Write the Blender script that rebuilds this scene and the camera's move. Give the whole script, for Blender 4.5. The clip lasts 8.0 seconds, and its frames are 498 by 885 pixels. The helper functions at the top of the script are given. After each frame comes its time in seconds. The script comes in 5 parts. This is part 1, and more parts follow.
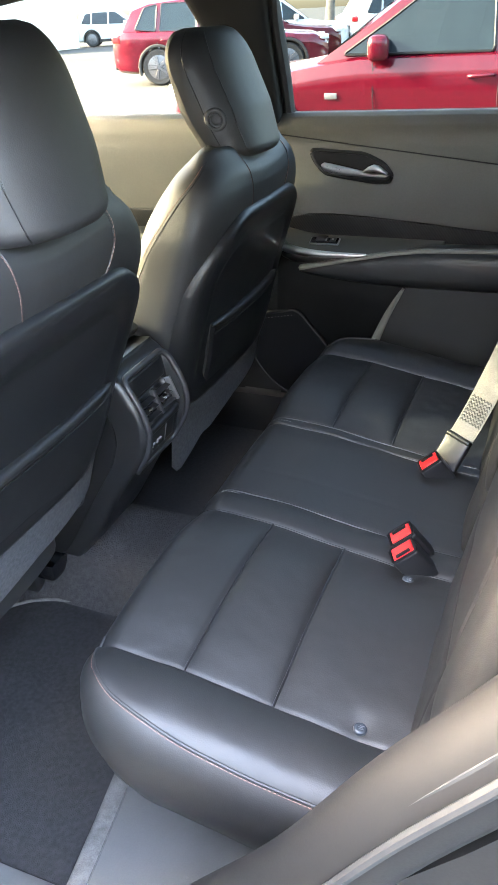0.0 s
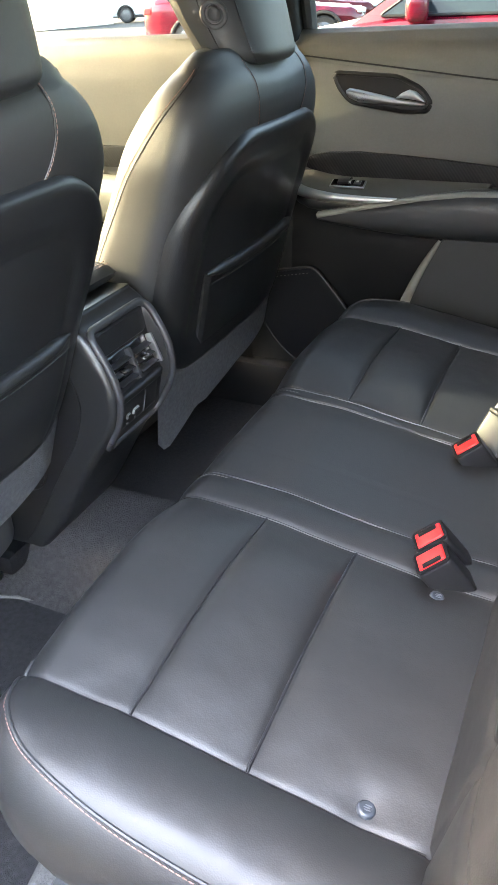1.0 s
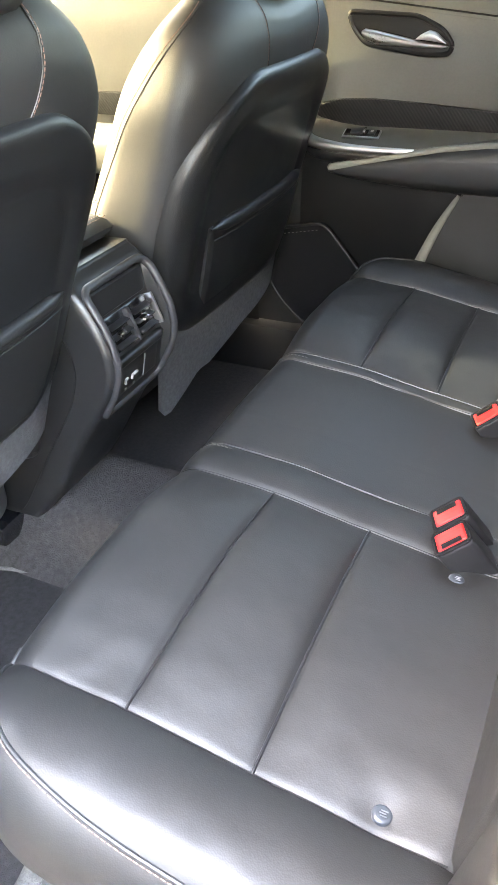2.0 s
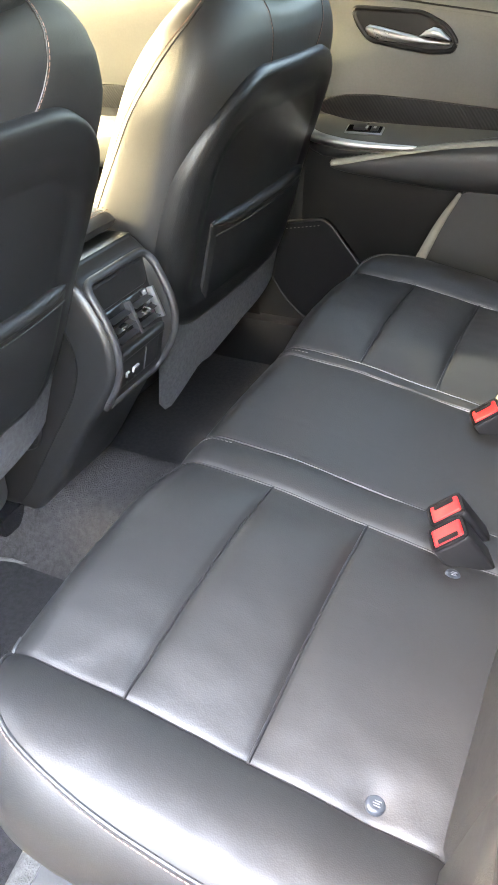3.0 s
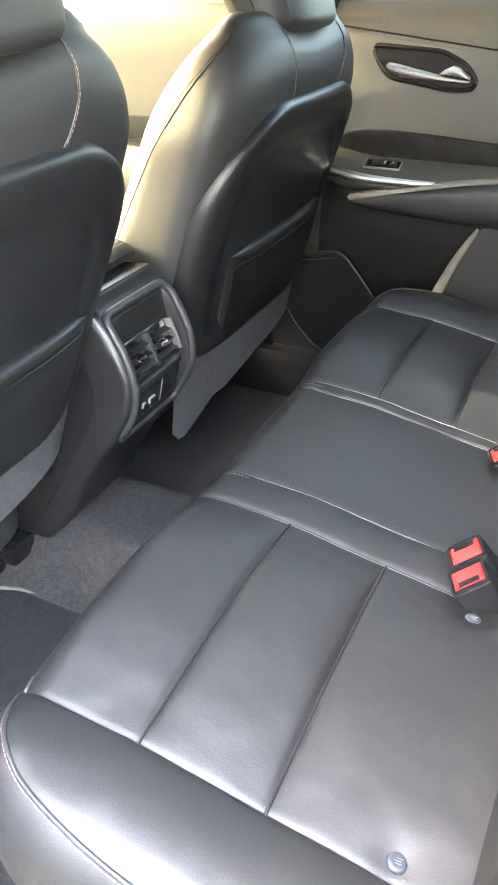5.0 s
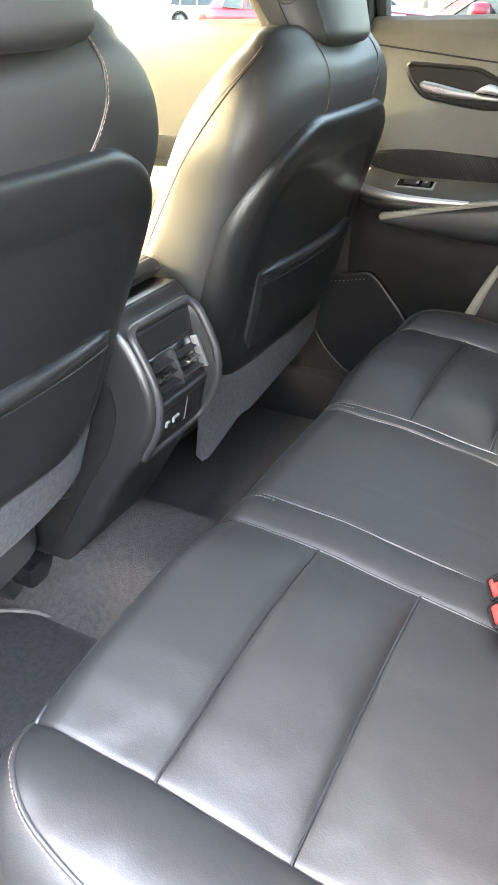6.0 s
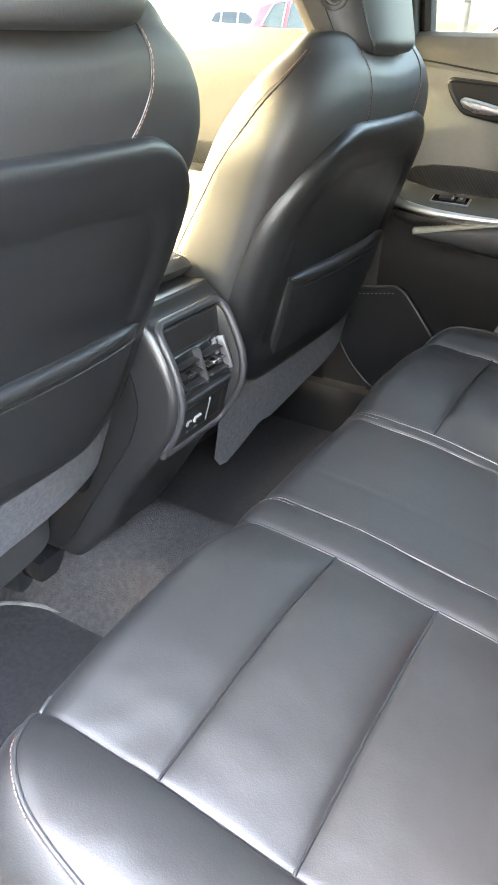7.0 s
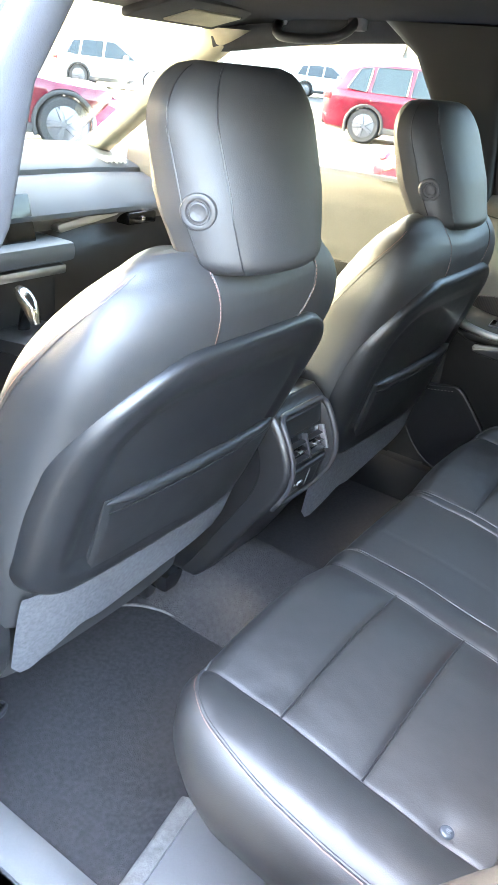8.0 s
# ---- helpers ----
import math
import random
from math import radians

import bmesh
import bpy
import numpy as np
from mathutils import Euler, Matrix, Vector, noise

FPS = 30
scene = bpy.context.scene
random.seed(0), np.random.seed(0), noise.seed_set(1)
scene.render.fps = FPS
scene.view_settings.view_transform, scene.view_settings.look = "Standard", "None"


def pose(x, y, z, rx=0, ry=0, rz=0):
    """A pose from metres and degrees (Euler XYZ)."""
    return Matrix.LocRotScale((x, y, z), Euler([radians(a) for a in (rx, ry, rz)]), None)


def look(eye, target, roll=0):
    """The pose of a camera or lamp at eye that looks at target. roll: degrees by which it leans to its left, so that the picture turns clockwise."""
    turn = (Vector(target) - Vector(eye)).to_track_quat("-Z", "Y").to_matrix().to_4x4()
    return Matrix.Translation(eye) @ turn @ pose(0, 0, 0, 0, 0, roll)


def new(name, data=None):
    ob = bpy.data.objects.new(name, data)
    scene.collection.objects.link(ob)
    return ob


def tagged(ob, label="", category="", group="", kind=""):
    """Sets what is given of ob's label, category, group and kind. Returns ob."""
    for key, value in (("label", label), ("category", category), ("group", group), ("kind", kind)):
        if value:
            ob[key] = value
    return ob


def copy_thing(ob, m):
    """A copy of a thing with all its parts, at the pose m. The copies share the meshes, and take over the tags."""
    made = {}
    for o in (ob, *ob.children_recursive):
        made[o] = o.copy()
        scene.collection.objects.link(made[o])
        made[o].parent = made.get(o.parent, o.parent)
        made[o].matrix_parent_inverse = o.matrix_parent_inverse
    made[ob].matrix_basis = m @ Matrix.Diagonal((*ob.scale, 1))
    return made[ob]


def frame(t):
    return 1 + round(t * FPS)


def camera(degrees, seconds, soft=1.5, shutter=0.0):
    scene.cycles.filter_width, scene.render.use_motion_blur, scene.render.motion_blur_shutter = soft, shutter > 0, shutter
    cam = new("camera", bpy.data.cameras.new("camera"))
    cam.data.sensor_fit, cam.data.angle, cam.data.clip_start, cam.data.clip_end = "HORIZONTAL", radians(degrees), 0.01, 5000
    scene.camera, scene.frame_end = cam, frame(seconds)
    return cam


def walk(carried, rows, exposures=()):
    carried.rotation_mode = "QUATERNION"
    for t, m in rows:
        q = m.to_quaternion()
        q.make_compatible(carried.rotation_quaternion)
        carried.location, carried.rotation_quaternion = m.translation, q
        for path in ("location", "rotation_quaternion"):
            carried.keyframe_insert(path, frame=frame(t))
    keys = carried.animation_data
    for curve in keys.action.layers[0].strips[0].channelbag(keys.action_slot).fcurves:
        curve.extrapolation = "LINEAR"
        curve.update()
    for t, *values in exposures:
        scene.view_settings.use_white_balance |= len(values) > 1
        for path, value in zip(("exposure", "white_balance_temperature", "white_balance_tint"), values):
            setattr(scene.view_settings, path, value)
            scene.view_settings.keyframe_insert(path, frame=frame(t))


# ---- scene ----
cam = camera(36.1, 8.0)
PATH = [
    (0, (0.659, -1.097, 1.448), (-0.024, 0.503, 0.461), -3.1),
    (0.5, (0.616, -0.992, 1.351), (-0.106, 0.595, 0.37), -2.1),
    (1, (0.614, -0.881, 1.304), (-0.122, 0.675, 0.285), -2.6),
    (1.5, (0.582, -0.825, 1.276), (-0.146, 0.694, 0.198), -2.7),
    (3, (0.586, -0.832, 1.28), (-0.133, 0.665, 0.166), -1.7),
    (3.5, (0.572, -0.829, 1.291), (-0.153, 0.681, 0.198), -1.5),
    (4, (0.564, -0.835, 1.296), (-0.166, 0.684, 0.219), -1.2),
    (4.5, (0.565, -0.828, 1.291), (-0.17, 0.696, 0.225), -0.9),
    (5.8, (0.554, -0.815, 1.272), (-0.223, 0.709, 0.236), -0.5),
    (6, (0.546, -0.801, 1.26), (-0.264, 0.73, 0.259), -0.8),
    (6.5, (0.529, -0.756, 1.207), (-0.288, 0.778, 0.218), 0.4),
    (7, (0.537, -0.803, 1.24), (-0.315, 0.727, 0.274), 2.0),
    (7.5, (0.554, -0.995, 1.358), (-0.355, 0.533, 0.44), 3.8),
    (8, (0.617, -1.126, 1.453), (-0.361, 0.376, 0.566), 6.1),
]
EXPOSURES = [(0, 6.88, 7600, 12.5), (0.5, 7.13, 7900, 12.5), (1, 7.32, 8300, 13), (1.5, 7.63, 8700, 14), (3, 8.0, 9100, 14), (4.5, 8.02, 9000, 14), (6, 8.12, 9100, 13.5), (7, 8.15, 9000, 13.5), (7.5, 8.0, 8200, 12.5), (8, 7.78, 7500, 11)]
walk(cam, [(t, look(eye, target, roll)) for t, eye, target, roll in PATH], EXPOSURES)

# ---- light ----
SUN_TO = Vector((-0.87, -0.31, 0.44)).normalized()
world = bpy.data.worlds.new("sky")
scene.world = world
world.use_nodes = True
wn = world.node_tree.nodes
wl = world.node_tree.links
wn.clear()
sky = wn.new("ShaderNodeTexSky")
sky.sky_type = "NISHITA"
sky.sun_disc = False
sky.sun_elevation = math.asin(SUN_TO.z)
sky.sun_rotation = math.atan2(SUN_TO.x, SUN_TO.y)
sky.dust_density = 4.0
sky.air_density = 1.0
bg = wn.new("ShaderNodeBackground")
bg.inputs["Strength"].default_value = 0.15
wo = wn.new("ShaderNodeOutputWorld")
wl.new(sky.outputs[0], bg.inputs[0])
wl.new(bg.outputs[0], wo.inputs[0])
sun = new("sun", bpy.data.lights.new("sun", "SUN"))
sun.data.energy = 1.45
sun.data.angle = radians(3)
sun.data.color = (1.0, 0.94, 0.74)
sun.matrix_world = look(SUN_TO * 30, (0, 0, 0))


# ---- materials ----
def material(name, color, rough=0.5, metal=0.0, var=0.10, scale=8.0, grain=400.0, bump=0.15, spec=0.5, coat=0.0, dist=0.0006, tint=None, rvar=0.06):
    """A surface with stains at one scale, grain at another, and a fine relief."""
    m = bpy.data.materials.new(name)
    m.use_nodes = True
    n, l = m.node_tree.nodes, m.node_tree.links
    b = n["Principled BSDF"]
    tc = n.new("ShaderNodeTexCoord")
    big = n.new("ShaderNodeTexNoise")
    big.inputs["Scale"].default_value = scale
    big.inputs["Detail"].default_value = 5
    fine = n.new("ShaderNodeTexNoise")
    fine.inputs["Scale"].default_value = grain
    fine.inputs["Detail"].default_value = 3
    l.new(tc.outputs["Object"], big.inputs["Vector"])
    l.new(tc.outputs["Object"], fine.inputs["Vector"])
    add = n.new("ShaderNodeMath")
    add.operation = "MULTIPLY_ADD"
    add.inputs[1].default_value = 0.6
    l.new(big.outputs["Fac"], add.inputs[0])
    half = n.new("ShaderNodeMath")
    half.operation = "MULTIPLY"
    half.inputs[1].default_value = 0.4
    l.new(fine.outputs["Fac"], half.inputs[0])
    l.new(half.outputs[0], add.inputs[2])
    wide = n.new("ShaderNodeMapRange")
    wide.inputs["From Min"].default_value = 0.36
    wide.inputs["From Max"].default_value = 0.64
    l.new(add.outputs[0], wide.inputs["Value"])
    ramp = n.new("ShaderNodeMixRGB")
    t = tint or color
    ramp.inputs[1].default_value = (*[c * (1 - var) for c in color], 1)
    ramp.inputs[2].default_value = (*[min(1, c * (1 + var)) for c in t], 1)
    l.new(wide.outputs[0], ramp.inputs[0])
    l.new(ramp.outputs[0], b.inputs["Base Color"])
    mr = n.new("ShaderNodeMapRange")
    mr.inputs["To Min"].default_value = max(0.02, rough - rvar)
    mr.inputs["To Max"].default_value = min(1, rough + rvar)
    l.new(wide.outputs[0], mr.inputs["Value"])
    l.new(mr.outputs[0], b.inputs["Roughness"])
    b.inputs["Metallic"].default_value = metal
    b.inputs["Specular IOR Level"].default_value = spec
    b.inputs["Coat Weight"].default_value = coat
    b.inputs["Coat Roughness"].default_value = 0.04
    if bump:
        bp = n.new("ShaderNodeBump")
        bp.inputs["Strength"].default_value = bump
        bp.inputs["Distance"].default_value = dist
        l.new(fine.outputs["Fac"], bp.inputs["Height"])
        l.new(bp.outputs[0], b.inputs["Normal"])
    return m


def leather_material(name, color, rough, spec=0.5):
    """Grained leather: cells of a few millimetres, with soft creases."""
    m = material(name, color, rough, var=0.08, scale=6, grain=260, bump=0.0, rvar=0.03, spec=spec)
    n, l = m.node_tree.nodes, m.node_tree.links
    b = n["Principled BSDF"]
    tc = n.new("ShaderNodeTexCoord")
    vor = n.new("ShaderNodeTexVoronoi")
    vor.inputs["Scale"].default_value = 700
    crease = n.new("ShaderNodeTexNoise")
    crease.inputs["Scale"].default_value = 26
    crease.inputs["Detail"].default_value = 6
    l.new(tc.outputs["Object"], vor.inputs["Vector"])
    l.new(tc.outputs["Object"], crease.inputs["Vector"])
    b1 = n.new("ShaderNodeBump")
    b1.inputs["Strength"].default_value = 0.15
    b1.inputs["Distance"].default_value = 0.0005
    l.new(vor.outputs["Distance"], b1.inputs["Height"])
    b2 = n.new("ShaderNodeBump")
    b2.inputs["Strength"].default_value = 0.16
    b2.inputs["Distance"].default_value = 0.004
    l.new(crease.outputs["Fac"], b2.inputs["Height"])
    l.new(b1.outputs[0], b2.inputs["Normal"])
    l.new(b2.outputs[0], b.inputs["Normal"])
    return m


def weave_material(name, dark, light, scale):
    """Carbon-fibre look: a fine diagonal twill under clear lacquer."""
    m = material(name, dark, 0.5, var=0.1, bump=0.0, coat=0.0, spec=0.25)
    n, l = m.node_tree.nodes, m.node_tree.links
    b = n["Principled BSDF"]
    tc = n.new("ShaderNodeTexCoord")
    mp = n.new("ShaderNodeMapping")
    mp.inputs["Rotation"].default_value = (0, radians(38), 0)
    wv = n.new("ShaderNodeTexWave")
    wv.inputs["Scale"].default_value = scale
    l.new(tc.outputs["Object"], mp.inputs["Vector"])
    l.new(mp.outputs[0], wv.inputs["Vector"])
    mix = n.new("ShaderNodeMixRGB")
    mix.inputs[1].default_value = (*dark, 1)
    mix.inputs[2].default_value = (*light, 1)
    l.new(wv.outputs["Fac"], mix.inputs[0])
    l.new(mix.outputs[0], b.inputs["Base Color"])
    bp = n.new("ShaderNodeBump")
    bp.inputs["Strength"].default_value = 0.4
    bp.inputs["Distance"].default_value = 0.001
    l.new(wv.outputs["Fac"], bp.inputs["Height"])
    l.new(bp.outputs[0], b.inputs["Normal"])
    return m


def glass_material(name, tint, gloss=1.0):
    m = bpy.data.materials.new(name)
    m.use_nodes = True
    n, l = m.node_tree.nodes, m.node_tree.links
    n.clear()
    tr = n.new("ShaderNodeBsdfTransparent")
    tr.inputs[0].default_value = (*tint, 1)
    gl = n.new("ShaderNodeBsdfGlossy")
    gl.inputs["Roughness"].default_value = 0.02
    fr = n.new("ShaderNodeFresnel")
    fr.inputs[0].default_value = 1.3
    mx = n.new("ShaderNodeMixShader")
    l.new(fr.outputs[0], mx.inputs[0])
    l.new(tr.outputs[0], mx.inputs[1])
    l.new(gl.outputs[0], mx.inputs[2])
    o = n.new("ShaderNodeOutputMaterial")
    l.new(mx.outputs[0], o.inputs[0])
    return m


M_LEATHER = leather_material("black_leather", (0.018, 0.0182, 0.0190), 0.57, 0.65)
M_CUSHION = leather_material("polished_black_leather", (0.0105, 0.0102, 0.0103), 0.54, 0.64)
M_BACK = leather_material("matt_black_leather", (0.013, 0.0135, 0.0138), 0.55, 0.4)
M_SHELL = material("grained_black_plastic", (0.010, 0.0104, 0.0113), 0.42, grain=700, bump=0.3, spec=0.5)
M_POCKET = material("black_vinyl", (0.011, 0.0114, 0.0122), 0.45, grain=600, bump=0.3, spec=0.6)
M_TRIM = material("charcoal_plastic", (0.011, 0.0111, 0.0117), 0.38, grain=600, bump=0.35, spec=0.45)
M_DOOR = leather_material("charcoal_door_vinyl", (0.115, 0.113, 0.099), 0.5)
# vinyl paled to carry the sunlight on the armrest roll and wheelhouse edge
M_ROLL = leather_material("sunlit_edge_vinyl", (0.17, 0.165, 0.140), 0.5)
M_SHELF = leather_material("grey_shelf_vinyl", (0.060, 0.059, 0.051), 0.5)
M_DOORLOW = material("dark_door_plastic", (0.008, 0.008, 0.0086), 0.45, grain=500, bump=0.3, spec=0.3)
M_WHEELHOUSE = material("grey_wheelhouse_plastic", (0.019, 0.019, 0.018), 0.40, grain=500, bump=0.3, spec=0.5)
M_SILL = material("grey_sill_plastic", (0.16, 0.156, 0.152), 0.55, grain=500, bump=0.3)
M_FELT = material("grey_felt", (0.15, 0.153, 0.163), 0.95, var=0.22, scale=160, grain=900, bump=0.8, dist=0.003, spec=0.2)
M_EDGING = material("grey_carpet_edging", (0.11, 0.105, 0.10), 0.95, var=0.3, scale=60, grain=500, bump=0.8, dist=0.003, spec=0.2)
M_CARPET = material("charcoal_carpet", (0.046, 0.043, 0.0435), 0.97, var=0.34, scale=110, grain=420, bump=1.0, dist=0.006, spec=0.15)
M_MAT = material("dark_floor_mat", (0.028, 0.0268, 0.0282), 0.97, var=0.3, scale=130, grain=900, bump=1.0, dist=0.003, spec=0.15)
M_PIPING = material("grey_piping", (0.12, 0.12, 0.125), 0.6, grain=900, bump=0.3)
M_THREAD = material("rust_thread", (0.24, 0.13, 0.105), 0.7, grain=900, bump=0.2)
M_THREADGREY = material("grey_thread", (0.12, 0.118, 0.108), 0.7, grain=900, bump=0.2)
M_CHROME = material("satin_chrome", (0.72, 0.70, 0.66), 0.2, metal=1.0, var=0.05, bump=0.0, rvar=0.06)
M_HANDLE = material("brushed_chrome", (0.62, 0.62, 0.60), 0.32, metal=1.0, var=0.05, bump=0.0, rvar=0.05)
M_SILVER = material("silver_trim", (0.35, 0.35, 0.36), 0.35, metal=0.9, var=0.06, bump=0.05)
M_STRIP = material("satin_grey_trim", (0.16, 0.165, 0.17), 0.3, metal=0.6, var=0.06, bump=0.05)
M_FRAME = material("satin_charcoal_frame", (0.022, 0.022, 0.024), 0.44, var=0.06, grain=700, bump=0.05, spec=0.5)
M_BLACK = material("black_plastic", (0.012, 0.012, 0.013), 0.4, grain=600, bump=0.15)
M_GLOSS = material("gloss_black", (0.008, 0.008, 0.009), 0.15, bump=0.0)
M_RED = material("red_button_plastic", (0.62, 0.016, 0.018), 0.42, spec=0.25, var=0.1, bump=0.1)
M_WEB = material("grey_seat_belt_webbing", (0.105, 0.10, 0.09), 0.6, var=0.25, scale=30, grain=500, bump=0.5)
M_CARBON = weave_material("carbon_weave", (0.003, 0.003, 0.004), (0.013, 0.013, 0.0125), 60)
M_MESH = material("speaker_mesh", (0.005, 0.005, 0.0058), 0.7, spec=0.15, var=0.3, scale=120, grain=900, bump=0.8, dist=0.001)
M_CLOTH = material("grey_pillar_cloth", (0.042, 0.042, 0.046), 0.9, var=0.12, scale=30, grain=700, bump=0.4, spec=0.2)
M_HEAD = material("grey_headliner", (0.042, 0.043, 0.046), 0.95, var=0.15, scale=30, grain=800, bump=0.5, spec=0.2)
M_PILLAR = material("pale_pillar_fabric", (0.30, 0.28, 0.21), 0.9, var=0.12, scale=30, grain=700, bump=0.4, spec=0.2)
M_DASH = material("charcoal_dash_vinyl", (0.085, 0.09, 0.094), 0.55, grain=500, bump=0.4)
M_RUBBER = material("black_rubber", (0.02, 0.02, 0.02), 0.7, grain=300, bump=0.3)
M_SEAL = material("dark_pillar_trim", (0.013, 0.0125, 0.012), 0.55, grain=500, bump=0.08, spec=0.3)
# far darker than clear glass: the tint is added to dim outdoors and sun
M_GLASS = glass_material("window_glass", (0.22, 0.24, 0.23))
M_TINTED = glass_material("tinted_privacy_glass", (0.09, 0.105, 0.105))
M_CARGLASS = material("car_glass", (0.010, 0.018, 0.021), 0.06, var=0.15, bump=0.0, spec=0.4, rvar=0.02)
M_WHITE = material("white_print", (0.26, 0.26, 0.26), 0.5, bump=0.0)
M_BUTTON = material("grey_snap_button", (0.036, 0.043, 0.053), 0.34, bump=0.0)
M_PAINTRED = material("red_car_paint", (0.095, 0.0025, 0.011), 0.25, metal=0.1, var=0.06, bump=0.0, coat=0.6, spec=0.25, rvar=0.05)
M_PAINTWHITE = material("white_car_paint", (0.55, 0.57, 0.58), 0.3, var=0.04, bump=0.0, coat=0.2, rvar=0.05)
M_PAINTMAROON = material("dark_red_car_paint", (0.06, 0.003, 0.006), 0.25, metal=0.1, var=0.06, bump=0.0, coat=0.12, spec=0.25, rvar=0.05)
M_PAINTSILVER = material("silver_car_paint", (0.45, 0.47, 0.50), 0.3, metal=0.3, var=0.05, bump=0.0, coat=1.0, rvar=0.05)
M_TYRE = material("tyre_rubber", (0.02, 0.02, 0.02), 0.8, grain=80, bump=0.4, dist=0.003)
M_RIM = material("alloy_rim", (0.13, 0.13, 0.14), 0.35, metal=0.6, var=0.06, bump=0.0)
M_LAMP = material("headlamp_lens", (0.55, 0.57, 0.6), 0.1, var=0.2, scale=40, bump=0.0, coat=1.0)
M_TAIL = material("tail_lamp_lens", (0.42, 0.01, 0.015), 0.15, bump=0.0, coat=1.0)
M_ASPHALT = material("pale_worn_asphalt", (0.052, 0.051, 0.049), 0.9, var=0.22, scale=0.35, grain=60, bump=0.5, dist=0.004, spec=0.2)
M_WALL = material("pale_render_wall", (0.68, 0.68, 0.62), 0.85, var=0.08, scale=0.8, grain=40, bump=0.3, dist=0.003)
M_BARK = material("grey_bark", (0.17, 0.15, 0.13), 0.95, var=0.4, scale=5, grain=40, bump=1.0, dist=0.02)
M_LEAF = material("dull_green_leaves", (0.075, 0.095, 0.035), 0.7, var=0.5, scale=1.5, grain=20, bump=0.0)


# ---- mesh helpers ----
def mesh_of(name, bm, mat, smooth=True):
    me = bpy.data.meshes.new(name)
    bmesh.ops.recalc_face_normals(bm, faces=bm.faces[:])
    bm.to_mesh(me)
    bm.free()
    if mat:
        me.materials.append(mat)
    if smooth:
        me.shade_smooth()
        me.set_sharp_from_angle(angle=radians(42))
    return me


def part(name, bm, mat, parent=None, label="", smooth=True):
    ob = new(name, mesh_of(name, bm, mat, smooth))
    if parent:
        ob.parent = parent
    if label:
        ob["label"] = label
    return ob


def thing(name, label, category, group="", kind="", at=(0, 0, 0)):
    ob = new(name)
    ob.empty_display_size = 0.1
    ob.location = at
    return tagged(ob, label, category, group, kind)


def skin(bm, rings, closed=True, caps=True):
    """Faces over a run of rings (lists of points)."""
    vs = [[bm.verts.new(p) for p in r] for r in rings]
    k = len(rings[0])
    for a, b in zip(vs, vs[1:]):
        for i in range(k if closed else k - 1):
            j = (i + 1) % k
            bm.faces.new((a[i], a[j], b[j], b[i]))
    if caps and closed:
        bm.faces.new(vs[0][::-1])
        bm.faces.new(vs[-1])
    return vs


def box(bm, c, s, bevel=0.0, rot=None, segs=2):
    m = Matrix.Translation(c) @ (rot.to_4x4() if rot else Matrix()) @ Matrix.Diagonal((*s, 1))
    r = bmesh.ops.create_cube(bm, size=1, matrix=m)
    if bevel:
        es = list({e for v in r["verts"] for e in v.link_edges})
        bmesh.ops.bevel(bm, geom=es, offset=bevel, segments=segs, profile=0.6, affect="EDGES")
    return bm


def boxed(c, s, bevel=0.0, rot=None, segs=2):
    return box(bmesh.new(), c, s, bevel, rot, segs)


def smooth_line(pts, n):
    """A Catmull-Rom line through points, n steps a span."""
    p = [Vector(q) for q in pts]
    p = [p[0] * 2 - p[1]] + p + [p[-1] * 2 - p[-2]]
    out = []
    for i in range(1, len(p) - 2):
        for k in range(n):
            t = k / n
            a, b, c, d = p[i - 1 : i + 3]
            out.append(0.5 * ((2 * b) + (c - a) * t + (2 * a - 5 * b + 4 * c - d) * t * t + (3 * b - a - 3 * c + d) * t ** 3))
    out.append(p[-2])
    return out


def tube(bm, pts, r, seg=8, flat=1.0, up=(0, 0, 1)):
    """A round (or flattened) bar along points; r is a number or a list."""
    pts = [Vector(p) for p in pts]
    rings = []
    for i, p in enumerate(pts):
        d = (pts[min(i + 1, len(pts) - 1)] - pts[max(i - 1, 0)]).normalized()
        a = d.cross(Vector(up))
        a = a.normalized() if a.length > 1e-4 else d.orthogonal().normalized()
        b = a.cross(d)
        q = r[i] if isinstance(r, (list, tuple)) else r
        rings.append([p + a * (math.cos(w) * q) + b * (math.sin(w) * q * flat) for w in [2 * math.pi * k / seg for k in range(seg)]])
    skin(bm, rings)
    return bm


def tubed(pts, r, seg=8, flat=1.0, up=(0, 0, 1)):
    return tube(bmesh.new(), pts, r, seg, flat, up)


def lathe(bm, profile, seg=24, m=None):
    """A turned shape: profile of (radius, height) about z, then moved by m."""
    m = m or Matrix()
    skin(bm, [[m @ Vector((r * math.cos(2 * math.pi * k / seg), r * math.sin(2 * math.pi * k / seg), h)) for k in range(seg)] for r, h in profile])
    return bm


def stitches(pts, length=0.0055, gap=0.0028, r=0.0009, off=(0, 0, 0)):
    """A row of short thread ends along a line."""
    bm = bmesh.new()
    pts = [Vector(p) + Vector(off) for p in pts]
    run, on = 0.0, None
    dist = [0.0]
    for a, b in zip(pts, pts[1:]):
        dist.append(dist[-1] + (b - a).length)

    def at(s):
        for i in range(len(pts) - 1):
            if s <= dist[i + 1]:
                f = (s - dist[i]) / max(1e-9, dist[i + 1] - dist[i])
                return pts[i].lerp(pts[i + 1], f)
        return pts[-1]

    s = 0.0
    while s + length < dist[-1]:
        a, b = at(s), at(s + length)
        tube(bm, [a, a.lerp(b, 0.5), b], [r * 0.6, r, r * 0.6], 5)
        s += length + gap
    return bm


